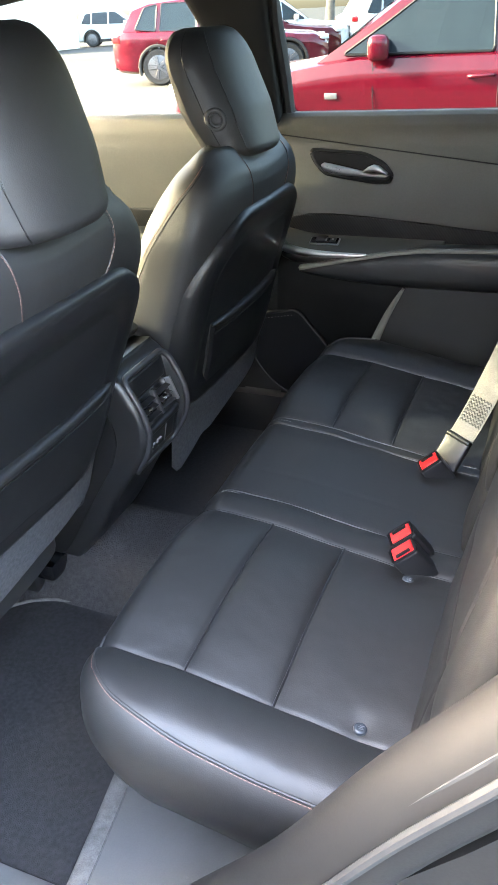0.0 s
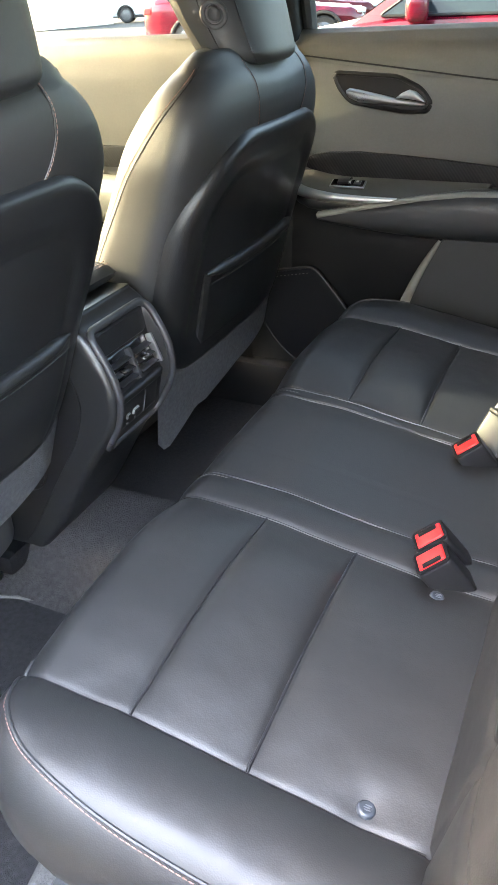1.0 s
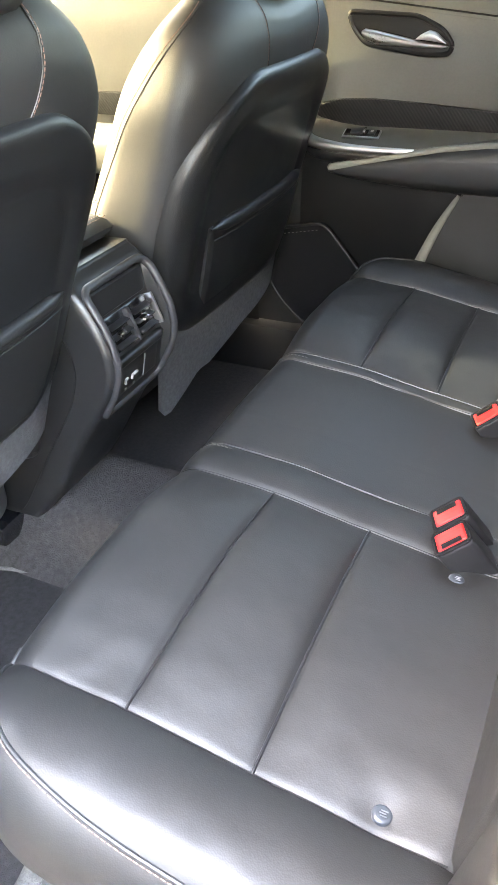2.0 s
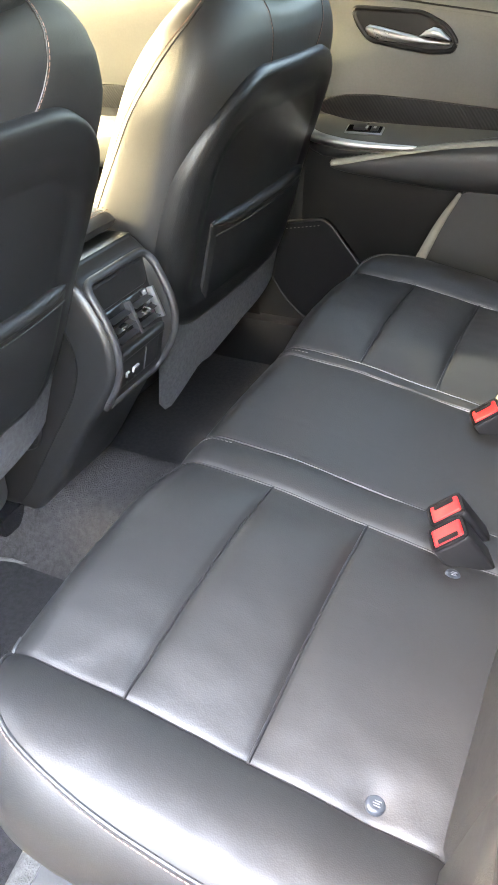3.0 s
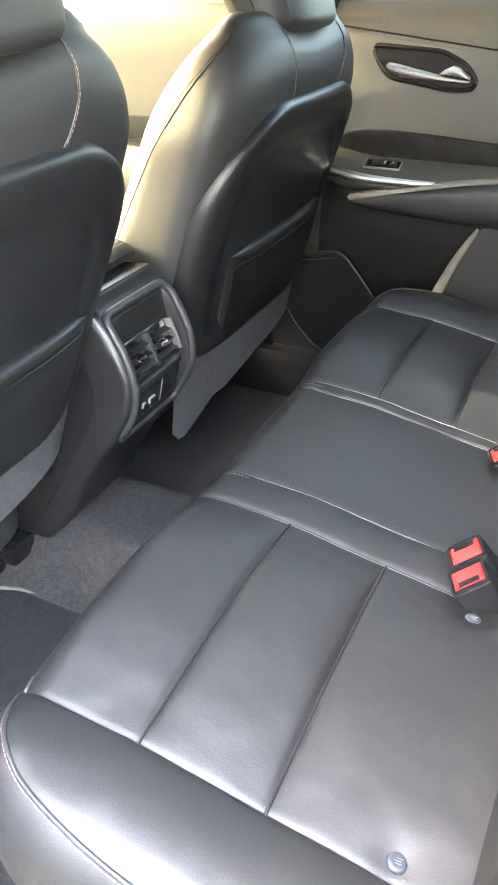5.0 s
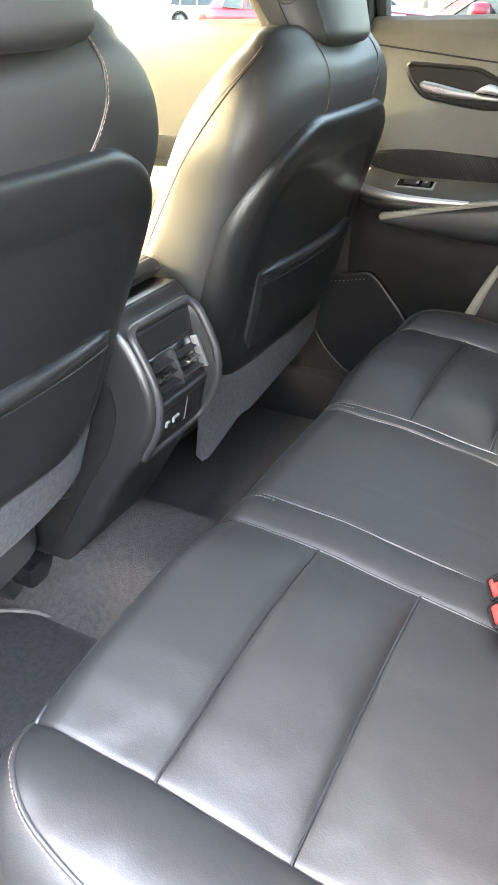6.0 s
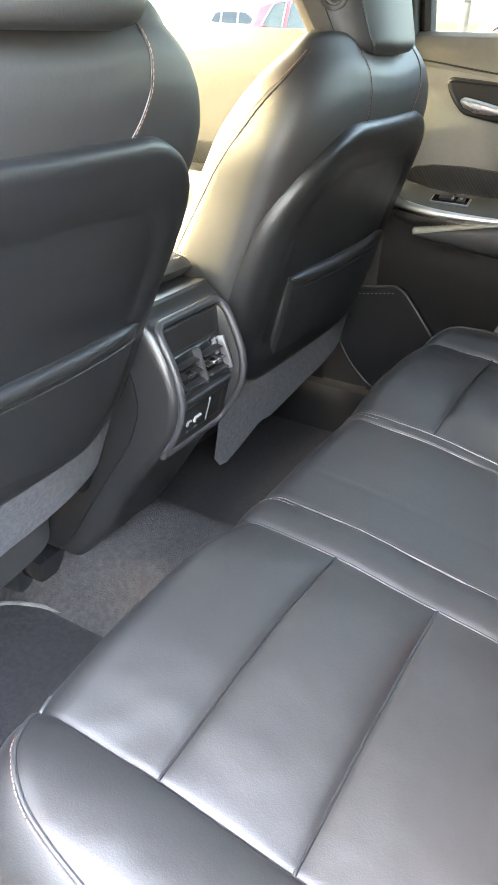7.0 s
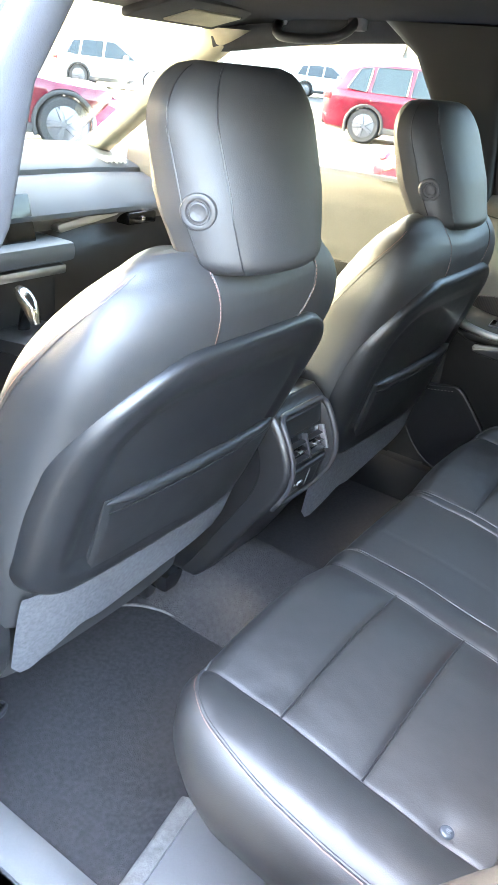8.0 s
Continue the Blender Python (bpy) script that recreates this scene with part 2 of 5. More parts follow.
def lerp_table(table, v):
    """Smooth value out of (key, value) rows."""
    if v <= table[0][0]:
        return table[0][1]
    for (a, p), (b, q) in zip(table, table[1:]):
        if v <= b:
            t = (v - a) / (b - a)
            return p + (q - p) * t
    return table[-1][1]


def curve_table(table, v):
    """Like lerp_table, but rounded at the rows."""
    h = 0.02
    return (lerp_table(table, v - h) + 2 * lerp_table(table, v) + lerp_table(table, v + h)) / 4


def plan_grid(hx, hy, radii, nx, ny):
    """A grid over a rectangle with rounded corners: points and their distance from the rim. radii: for (-,-), (+,-), (+,+), (-,+)."""
    out = []
    for i in range(nx + 1):
        row = []
        for j in range(ny + 1):
            px, py = hx * (2 * i / nx - 1), hy * (2 * j / ny - 1)
            r = radii[{(0, 0): 0, (1, 0): 1, (1, 1): 2, (0, 1): 3}[(px > 0, py > 0)]]
            qx, qy = abs(px) - (hx - r), abs(py) - (hy - r)
            if qx > 0 and qy > 0:
                k = max(qx, qy) / math.hypot(qx, qy)
                d = r - math.hypot(qx, qy) * k
                px = math.copysign(hx - r + qx * k, px)
                py = math.copysign(hy - r + qy * k, py)
            else:
                d = min(hx - abs(px), hy - abs(py))
            row.append((px, py, max(0.0, d)))
        out.append(row)
    return out


def rim_drop(d, r):
    return 0.0 if d >= r else r - math.sqrt(max(0.0, r * r - (r - d) ** 2))


def pad(place, hx, hy, radii, nx, ny, skirt=()):
    """A cushion-like skin. place(px, py, d) gives the point; skirt: functions of a rim point that give the points below it."""
    bm = bmesh.new()
    g = plan_grid(hx, hy, radii, nx, ny)
    v = [[bm.verts.new(place(*c)) for c in row] for row in g]
    for i in range(nx):
        for j in range(ny):
            bm.faces.new((v[i][j], v[i + 1][j], v[i + 1][j + 1], v[i][j + 1]))
    rim = [(i, 0) for i in range(nx)] + [(nx, j) for j in range(ny)] + [(i, ny) for i in range(nx, 0, -1)] + [(0, j) for j in range(ny, 0, -1)]
    last = [v[i][j] for i, j in rim]
    for fn in skirt:
        nxt = [bm.verts.new(fn(*g[i][j][:2], v[i][j].co)) for i, j in rim]
        for k in range(len(rim)):
            q = (k + 1) % len(rim)
            bm.faces.new((last[k], last[q], nxt[q], nxt[k]))
        last = nxt
    if skirt:
        bm.faces.new(last)
    return bm


def bump_at(v, c, w):
    return math.exp(-((v - c) / w) ** 2)


def plate(bm, outline, axis, lo, hi):
    """A flat plate: outline of (a, b) pairs, thick from lo to hi along the axis."""
    def put(a, b, c):
        return {"x": (c, a, b), "y": (a, c, b), "z": (a, b, c)}[axis]

    skin(bm, [[put(a, b, lo) for a, b in outline], [put(a, b, hi) for a, b in outline]])
    return bm


def plated(outline, axis, lo, hi, bevel=0.0):
    bm = plate(bmesh.new(), outline, axis, lo, hi)
    if bevel:
        es = [e for e in bm.edges if len(e.link_faces) == 2 and any(len(f.verts) > 4 for f in e.link_faces)]
        bmesh.ops.bevel(bm, geom=es, offset=bevel, segments=3, profile=0.5, affect="EDGES")
    return bm


def rounded(points, r, n=5):
    """A polygon with its corners rounded by r."""
    out = []
    k = len(points)
    for i in range(k):
        a, b, c = Vector(points[i - 1]), Vector(points[i]), Vector(points[(i + 1) % k])
        u, w = (a - b), (c - b)
        q = min(r, u.length * 0.45, w.length * 0.45)
        p0, p1 = b + u.normalized() * q, b + w.normalized() * q
        for t in range(n + 1):
            f = t / n
            out.append(tuple((p0.lerp(b, f)).lerp(b.lerp(p1, f), f)))
    return out

ROOTS = {}


def setroot(ob, loc):
    ROOTS[ob.name] = Vector(loc)
    return ob


def piece(name, bm, mat, parent, label="", smooth=True):
    """A part whose mesh is given in the place's own coordinates."""
    loc = ROOTS.get(parent.name, Vector())
    if loc.length:
        bmesh.ops.translate(bm, verts=bm.verts[:], vec=-loc)
    ob = part(name, bm, mat, parent, label, smooth)
    ROOTS[ob.name] = loc
    return ob


def thing_at(name, label, category, loc, group="", kind=""):
    return setroot(thing(name, label, category, group, kind, loc), loc)


GROUND_Z = 0.08

# ---- outside ground ----
bm = bmesh.new()
bmesh.ops.create_grid(bm, x_segments=60, y_segments=60, size=450, matrix=Matrix.Translation((0, 0, GROUND_Z)))
tagged(part("ground", bm, M_ASPHALT), "pale worn asphalt of a sunlit car park", "ground", kind="structure")

# ---- car floor ----
FLOOR = 0.41


def hump(y):
    return 0.122 * math.exp(-((abs(y) / 0.125) ** (4 if y < 0 else 9)))


bm = bmesh.new()
xs = [-1.3 + 2.0 * i / 80 for i in range(81)]
ys = [-0.66 + 1.32 * j / 90 for j in range(91)]
vs = [[bm.verts.new((x, y, FLOOR - 0.012 + hump(y) + 0.003 * noise.noise((x * 9, y * 9, 0)))) for y in ys] for x in xs]
for i in range(80):
    for j in range(90):
        bm.faces.new((vs[i][j], vs[i + 1][j], vs[i + 1][j + 1], vs[i][j + 1]))
tagged(part("floor", bm, M_CARPET), "charcoal cut-pile carpet over the car's floor and tunnel", "car floor", kind="structure")
bm = boxed((-0.2, 0, 0.32), (2.6, 1.6, 0.10), 0.02)
tagged(part("floor_pan", bm, M_RUBBER), "black pressed floor pan beneath the carpet", "car floor", kind="structure")


def floor_mat(side, label):
    """A rear floor mat with a bound edge; side -1 or 1."""
    t = thing_at("floor_mat", label, "floor mat", (0, side * 0.39, FLOOR), group="rear floor mats")
    line = [(-0.30, -0.62), (-0.305, -0.45), (-0.268, -0.315), (-0.268, -0.275), (-0.288, -0.235), (-0.275, -0.195), (-0.240, -0.163), (-0.19, -0.143), (-0.05, -0.137), (0.21, -0.137), (0.23, -0.16), (0.23, -0.45), (0.19, -0.485), (0.155, -0.49), (0.178, -0.650), (0.13, -0.662), (-0.1, -0.662), (-0.28, -0.66)]
    pts = [(a, b * -side) for a, b in line]
    out = rounded(pts, 0.018, 4)
    piece("carpet_pad", plated(out, "z", FLOOR - 0.006, FLOOR + 0.006), M_MAT, t, smooth=False)
    loop = [Vector((a, b, FLOOR + 0.007)) for a, b in out]
    piece("bound_edge", tubed(loop + [loop[0]], 0.0036, 6), M_EDGING, t, "grey bound edge of the mat")
    return t


floor_mat(-1, "dark charcoal carpet floor mat with grey bound edge")
floor_mat(1, "dark charcoal carpet floor mat in the shaded footwell")

# ---- rear seat ----
Z_TOP = [(0.10, 0.728), (0.16, 0.738), (0.2, 0.739), (0.3, 0.731), (0.41, 0.710), (0.52, 0.692), (0.62, 0.684)]
SEAM_A, SEAM_B = 0.297, 0.415


def outer_top(x, ay, inner=0.105):
    """Height of an outer cushion; ay: distance from the car's middle, inner: where the pad begins."""
    z = curve_table(Z_TOP, x)
    if ay > 0.497:
        t = min(1, (ay - 0.497) / 0.14)
        z += 0.020 * math.sin(math.pi * min(1, t * 1.1 + 0.02)) ** 0.8 if t < 0.88 else 0.0
        z -= 0.0015 * bump_at(ay, 0.497, 0.0040)
    elif ay > 0.168:
        f = (ay - 0.168) / 0.329
        side = min(1, 6 * min(f, 1 - f))
        a, b = (0.14, SEAM_A) if x < SEAM_A else (SEAM_A, SEAM_B) if x < SEAM_B else (SEAM_B, 0.62)
        t = (x - a) / (b - a)
        end = 1 - ((f - 0.40) / 0.60) ** 2 if f > 0.40 else 1 - ((0.40 - f) / 0.40) ** 1.8
        z += (0.012 + 0.0120 * (1 - min(1.0, abs(2 * t - 1)) ** 4)) * max(0.0, end)
        z -= side * 0.0026 * (bump_at(x, SEAM_A, 0.0038) + bump_at(x, SEAM_B, 0.0038))
        z -= 0.0015 * bump_at(ay, 0.497, 0.0040) + 0.0015 * bump_at(ay, 0.168, 0.0040)
        for bx, by in ((0.52, 0.48), (0.52, 0.2)):
            z -= 0.0032 * math.exp(-(((x - bx) ** 2 + (ay - by) ** 2) / 0.018 ** 2))
    else:
        z += 0.095 * (0.168 - inner) * max(0.0, math.sin(math.pi * (ay - inner) / (0.168 - inner))) ** 0.9 if ay > inner else 0
        z -= 0.0015 * bump_at(ay, 0.168, 0.0040)
    z += 0.0018 * noise.noise((x * 14, ay * 14, 2.0)) + 0.0007 * noise.noise((x * 40, ay * 40, 5.0))
    return z


bench = thing_at("rear_seat", "black leather rear bench seat with sewn insert seams", "car seat", (0.37, 0, 0.5))


def outer_cushion(side):
    inner = 0.105 if side < 0 else 0.141
    cx, hx = 0.382, 0.222
    cy, hy = (inner + 0.617) / 2, (0.617 - inner) / 2

    def place(px, py, d):
        x, ay = cx + px, cy + py
        if py < 0:
            drop_ = rim_drop(px + hx, 0.042) + rim_drop(py + hy, 0.004) + rim_drop(hx - px, 0.02)
        else:
            soft = min(1, py / 0.14)
            drop_ = rim_drop(d, 0.020 + 0.022 * soft * soft if hx - px < d + 1e-6 else 0.042)
        return (x, side * ay, outer_top(x, ay, inner) - drop_)

    def low(dz, out):
        def fn(px, py, co):
            n = Vector(((px / hx) ** 5, (py / hy) ** 5, 0))
            n = n.normalized() if n.length > 1e-3 else n
            return (co.x + n.x * out, co.y + side * n.y * out * (0.15 if py < 0 else 1), co.z + dz)
        return fn

    bm = pad(place, hx, hy, (0.004, 0.01, 0.06, 0.13), 230, 260, (low(-0.025, 0.002), low(-0.06, -0.008), low(-0.11, -0.03), low(-0.15, -0.06), low(-0.19, -0.09)))
    o = piece("outer_cushion", bm, M_CUSHION, bench, "black leather outer seat pad with three sewn panels")
    line = smooth_line([(0.172, 0.478, 0), (0.180, 0.510, 0), (0.207, 0.552, 0), (0.26, 0.582, 0), (0.36, 0.598, 0), (0.56, 0.600, 0)], 14)
    rim = [Vector((p.x, side * p.y, 0)) for p in line]

    def drop(p):
        ay = abs(p.y)
        px, py = p.x - cx, ay - cy
        r = 0.13
        qx, qy = -px - (hx - r), py - (hy - r)
        d = r - math.hypot(qx, qy) if qx > 0 and qy > 0 else min(hx - abs(px), hy - abs(py))
        return outer_top(p.x, ay, inner) - rim_drop(max(0.001, d), 0.042)

    for p in rim:
        p.z = drop(p)

    def crease(pts):
        piece("seam_cord", tubed([Vector((x, side * ay, outer_top(x, ay, inner) - rim_drop(max(0.001, x - cx + hx), 0.042) + 0.0003)) for x, ay in pts], 0.0017, 6), M_BLACK, o, "sewn leather seam")

    for seam in (SEAM_A, SEAM_B):
        crease([(seam, 0.168 + 0.329 * k / 40) for k in range(41)])
    crease([(0.176 + 0.40 * k / 60, 0.497) for k in range(61)])
    crease([(0.176 + 0.40 * k / 60, 0.168) for k in range(61)])
    piece("piping", tubed([p + Vector((0, 0, 0.0005)) for p in rim], 0.0022, 8), M_LEATHER, o, "rolled leather edge")
    out = [p + Vector((-0.0020 if p.x < 0.2 else -0.0004, side * 0.0030, -0.0012)) for p in rim]
    piece("stitching", stitches(out, 0.0044, 0.0014, 0.0006), M_THREAD, o, "rust-coloured stitched thread")
    return o


outer_cushion(-1)
outer_cushion(1)


def mid_place(px, py, d):
    x, y = 0.382 + px, 0.018 + py
    z = curve_table(Z_TOP, x) + 0.003 * (1 - (py / 0.1225) ** 4) + 0.001
    z -= 0.0008 * bump_at(y, -0.03 + 0.02 * (x - 0.3), 0.004) * (1 if x > 0.2 else 0)
    z += 0.0015 * noise.noise((x * 14, y * 14, 7.0))
    return (x, y, z - rim_drop(px + 0.222, 0.042) - rim_drop(0.1225 - abs(py), 0.0016))


bm = pad(mid_place, 0.222, 0.1225, (0.004, 0.01, 0.01, 0.004), 90, 50, (lambda px, py, co: (co.x - (0.01 if px < -0.2 else 0), co.y, co.z - 0.03), lambda px, py, co: (co.x, co.y, co.z - 0.12), lambda px, py, co: (co.x + (0.04 if px < -0.2 else 0), co.y, co.z - 0.18)))
mid = piece("middle_cushion", bm, M_CUSHION, bench, "plain black leather middle seat pad")
for s in (-1, 1):
    gap = [Vector((0.168 + 0.42 * k / 60, (-0.1048 if s < 0 else 0.1408), curve_table(Z_TOP, 0.168 + 0.42 * k / 60) - rim_drop(0.008 + 0.42 * k / 60, 0.042) - 0.0008)) for k in range(61)]
    piece("seam_cord", tubed(gap, 0.0016, 6), M_BLACK, mid, "dark gap between the seat pads")
for s in (-1, 1):
    a = [Vector((0.172 + 0.006 * k, (-0.117 if s < 0 else 0.150), curve_table(Z_TOP, 0.172 + 0.006 * k) - rim_drop(0.012 + 0.006 * k, 0.042) + 0.004)) for k in range(9)]
    piece("stitching", stitches(a, 0.0036, 0.0022, 0.0006), M_THREADGREY, mid, "pale grey stitched thread")

# snap buttons in the outer pads
for side, by in ((-1, 0.48), (-1, 0.2)):
    z = outer_top(0.52, by) + 0.001
    m = Matrix.Translation((0.52, side * by, z)) @ Matrix.Rotation(radians(9), 4, "Y")
    b = piece("snap_button", lathe(bmesh.new(), [(0.0001, 0.0022), (0.005, 0.0023), (0.0072, 0.0017), (0.0084, 0.0004), (0.0088, -0.002), (0.007, -0.004)], 24, m), M_BUTTON, bench, "small grey-blue child-seat anchor button")
    bm = bmesh.new()
    for dy in (-0.0022, 0.0, 0.0022):
        box(bm, m @ Vector((0.001 * (dy != 0), dy, 0.0024)), (0.006, 0.0009, 0.0006))
    piece("symbol", bm, M_SILVER, b, "embossed symbol", smooth=False)

# backrest
BACK0, BACKS = 0.586, 0.21


def back_x(z):
    return BACK0 + BACKS * (z - 0.68) + 0.06 * max(0, z - 0.8) ** 2


rest = bench


def backrest(y0, y1, name, seams, ymid, bol):
    cy, hy, cz, hz = (y0 + y1) / 2, (y1 - y0) / 2, 0.985, 0.345

    def place(pz, py, d):
        z, y = cz + pz, cy + py
        x = back_x(z) + rim_drop(d, 0.03)
        x -= 0.012 * math.sin(math.pi * min(1, max(0, (py / hy + 1) / 2))) ** 0.5
        for s in seams:
            x += 0.007 * bump_at(z, s, 0.006)
        for s in bol:
            x += 0.007 * bump_at(y, s, 0.006)
            if abs(y) > abs(s):
                x -= 0.006 * math.sin(math.pi * min(1, (abs(y) - abs(s)) / 0.15))
        x += 0.002 * noise.noise((z * 12, y * 12, 9.0))
        return (x, y, z)

    bm = pad(place, hz, hy, (0.03, 0.05, 0.05, 0.03), 90, 70, (lambda pz, py, co: (co.x + 0.04, co.y, co.z), lambda pz, py, co: (co.x + 0.13, co.y, co.z)))
    return piece(name, bm, M_BACK, rest)


backrest(-0.62, -0.112, "outer_backrest", (0.83, 1.06), -0.36, (-0.50,))
backrest(-0.108, 0.108, "middle_backrest", (0.80,), 0, ())
backrest(0.112, 0.62, "outer_backrest", (0.83, 1.06), 0.36, (0.50,))


# ---- buckles and belts ----
def buckle(loc, red_label, slot_at):
    """A seat belt buckle with a red release button, standing on its edge."""
    t = thing_at("seat_belt_buckle", red_label, "seat belt buckle", loc, group="rear seat belt buckles")
    inward = Vector((0.5, 0.3, -0.8)).normalized()
    wide = Vector((0.75, 0.3, 0.59))
    wide = (wide - inward * wide.dot(inward)).normalized()
    m = Matrix.Translation(loc) @ Matrix((inward, wide, inward.cross(wide))).transposed().to_4x4()
    bm = boxed((0.036, 0, 0), (0.080, 0.043, 0.033), 0.005, None, 3)
    bmesh.ops.transform(bm, matrix=m, verts=bm.verts[:])
    piece("housing", bm, M_BLACK, t)
    bm = boxed((-0.0032, 0, -0.001), (0.006, 0.035, 0.0235), 0.003, None, 3)
    bmesh.ops.transform(bm, matrix=m, verts=bm.verts[:])
    piece("release_button", bm, M_RED, t, "bright red release button")
    loop = [m @ Vector((-0.0042, a, b)) for a, b in rounded([(-0.0195, -0.0145), (0.0195, -0.0145), (0.0195, 0.0145), (-0.0195, 0.0145)], 0.004, 3)]
    piece("button_rim", tubed(loop + [loop[0]], 0.0022, 6), M_MESH, t, "black rim round the button")
    bm = boxed((-0.0064, 0.000, slot_at), (0.002, 0.024, 0.0062), 0.0008)
    bmesh.ops.transform(bm, matrix=m, verts=bm.verts[:])
    piece("slot", bm, M_MESH, t, "black tongue slot", smooth=False)
    bm = boxed((0.10, 0, -0.006), (0.07, 0.026, 0.006), 0.002)
    bmesh.ops.transform(bm, matrix=m, verts=bm.verts[:])
    piece("strap", bm, M_RUBBER, t)
    return t


buckle((0.507, -0.172, 0.728), "black seat belt buckle with red button beside its twin", 0.0075)
buckle((0.496, -0.132, 0.728), "black seat belt buckle with red button beside its twin", -0.0075)
buckle((0.497, 0.106, 0.722), "black seat belt buckle with red button beside the webbing", -0.0075)

belt = thing_at("seat_belt", "grey woven seat belt hanging to a black tongue", "seat belt", (0.53, 0.16, 0.72))
bl = smooth_line([(0.535, 0.165, 0.735), (0.56, 0.19, 0.79), (0.60, 0.23, 0.90), (0.64, 0.27, 1.04), (0.68, 0.30, 1.2), (0.70, 0.32, 1.34)], 8)
bm = bmesh.new()
rings = []
for i, p in enumerate(bl):
    d = (bl[min(i + 1, len(bl) - 1)] - bl[max(i - 1, 0)]).normalized()
    a = (Vector((0.9, -0.40, -0.1)) - d * d.dot(Vector((0.9, -0.40, -0.1)))).normalized()
    n = d.cross(a)
    rings.append([p + a * u + n * w for u, w in ((-0.0245, -0.001), (-0.012, -0.0018), (0.012, -0.0018), (0.0245, -0.001), (0.0245, 0.001), (0.012, 0.0002), (-0.012, 0.0002), (-0.0245, 0.001))])
skin(bm, rings)
web = piece("webbing", bm, M_WEB, belt)
d = (bl[8] - bl[4]).normalized()
across = (Vector((0.9, -0.40, -0.1)) - d * d.dot(Vector((0.9, -0.40, -0.1)))).normalized()
out = across.cross(d)
out = out if out.y < 0 else -out
bm = bmesh.new()
for row in range(8):
    c = bl[6].lerp(bl[10], row / 7) + out * 0.0026
    tube(bm, [c + across * (-0.021 + 0.0035 * k) + d * (0.0022 if k % 2 else -0.0022) for k in range(13)], 0.0009, 4)
piece("stitching", bm, M_BLACK, web, "dark zigzag bar tack")
turn = Matrix((across, d, across.cross(d))).transposed()
piece("tongue_cover", boxed(bl[0] - d * 0.018 + out * 0.003, (0.052, 0.060, 0.016), 0.006, turn, 3), M_BLACK, belt, "black plastic belt tongue")
piece("slot_bar", boxed(bl[0] + d * 0.012 + out * 0.004, (0.050, 0.009, 0.020), 0.004, turn, 3), M_BLACK, belt)
piece("tongue", boxed(bl[0] - d * 0.060, (0.022, 0.034, 0.003), 0.001, turn), M_CHROME, belt, "bright steel tongue")

# ---- front seats ----
YN = -0.346
XR = [(0.60, -0.105), (0.76, -0.060), (0.94, 0.010), (1.13, 0.088), (1.235, 0.130), (1.27, 0.138)]
THICK = [(0.58, 0.19), (0.90, 0.20), (1.0, 0.185), (1.1, 0.17), (1.18, 0.156), (1.205, 0.134), (1.225, 0.102), (1.238, 0.06), (1.243, 0.03)]
HALFW = [(0.58, 0.225), (0.70, 0.262), (0.85, 0.280), (0.97, 0.281), (1.06, 0.277), (1.12, 0.277), (1.17, 0.261), (1.20, 0.243), (1.22, 0.224), (1.232, 0.203), (1.240, 0.176), (1.243, 0.150)]


def seat_mid(z):
    """The middle of the back's thickness."""
    return curve_table(XR, z) - 0.5 * curve_table([(0.58, 0.19), (0.90, 0.20), (1.0, 0.18), (1.1, 0.16), (1.18, 0.15), (1.27, 0.14)], z)


def nexp(z):
    """How square the back's section is; rounder at the top."""
    return 3.9 - 1.7 * min(1, max(0, (z - 1.14) / 0.09))


def saddle(y, z):
    """How the shoulders rise beside the headrest."""
    return 0.017 * bump_at(abs(y), 0.135, 0.075) * min(1, max(0, (z - 1.13) / 0.10)) ** 1.5


def seat_ring(z, a):
    """A point of the front seat's back at height z; a: angle, 90 is the rear, 180 the outer side."""
    hw, th = curve_table(HALFW, z), curve_table(THICK, z)
    c, s = math.cos(radians(a)), math.sin(radians(a))
    y = hw * math.copysign(abs(c) ** (2 / nexp(z)), c)
    x = seat_mid(z) + th / 2 * math.copysign(abs(s) ** (2 / nexp(z)), s)
    return Vector((x, YN + y, z + saddle(y, z)))


def seat_side(z, f, sgn, lift=0.0):
    """A point of the side skin, a share f of the thickness ahead of the rear."""
    hw, th = curve_table(HALFW, z), curve_table(THICK, z)
    q = abs(1 - 2 * f)
    y = sgn * (hw * (1 - q ** nexp(z)) ** (1 / nexp(z)) + lift)
    return Vector((seat_mid(z) + th / 2 - f * th, YN + y, z + saddle(y, z)))


def seat_rear(y, z, lift=0.0):
    """The rear skin of the front seat's back, at y from its middle."""
    hw, th = curve_table(HALFW, z), curve_table(THICK, z)
    q = min(0.9999, abs(y) / (hw + 0.004))
    return Vector((seat_mid(z) + th / 2 * (1 - q ** nexp(z)) ** (1 / nexp(z)) + lift, YN + y, z + saddle(y, z)))


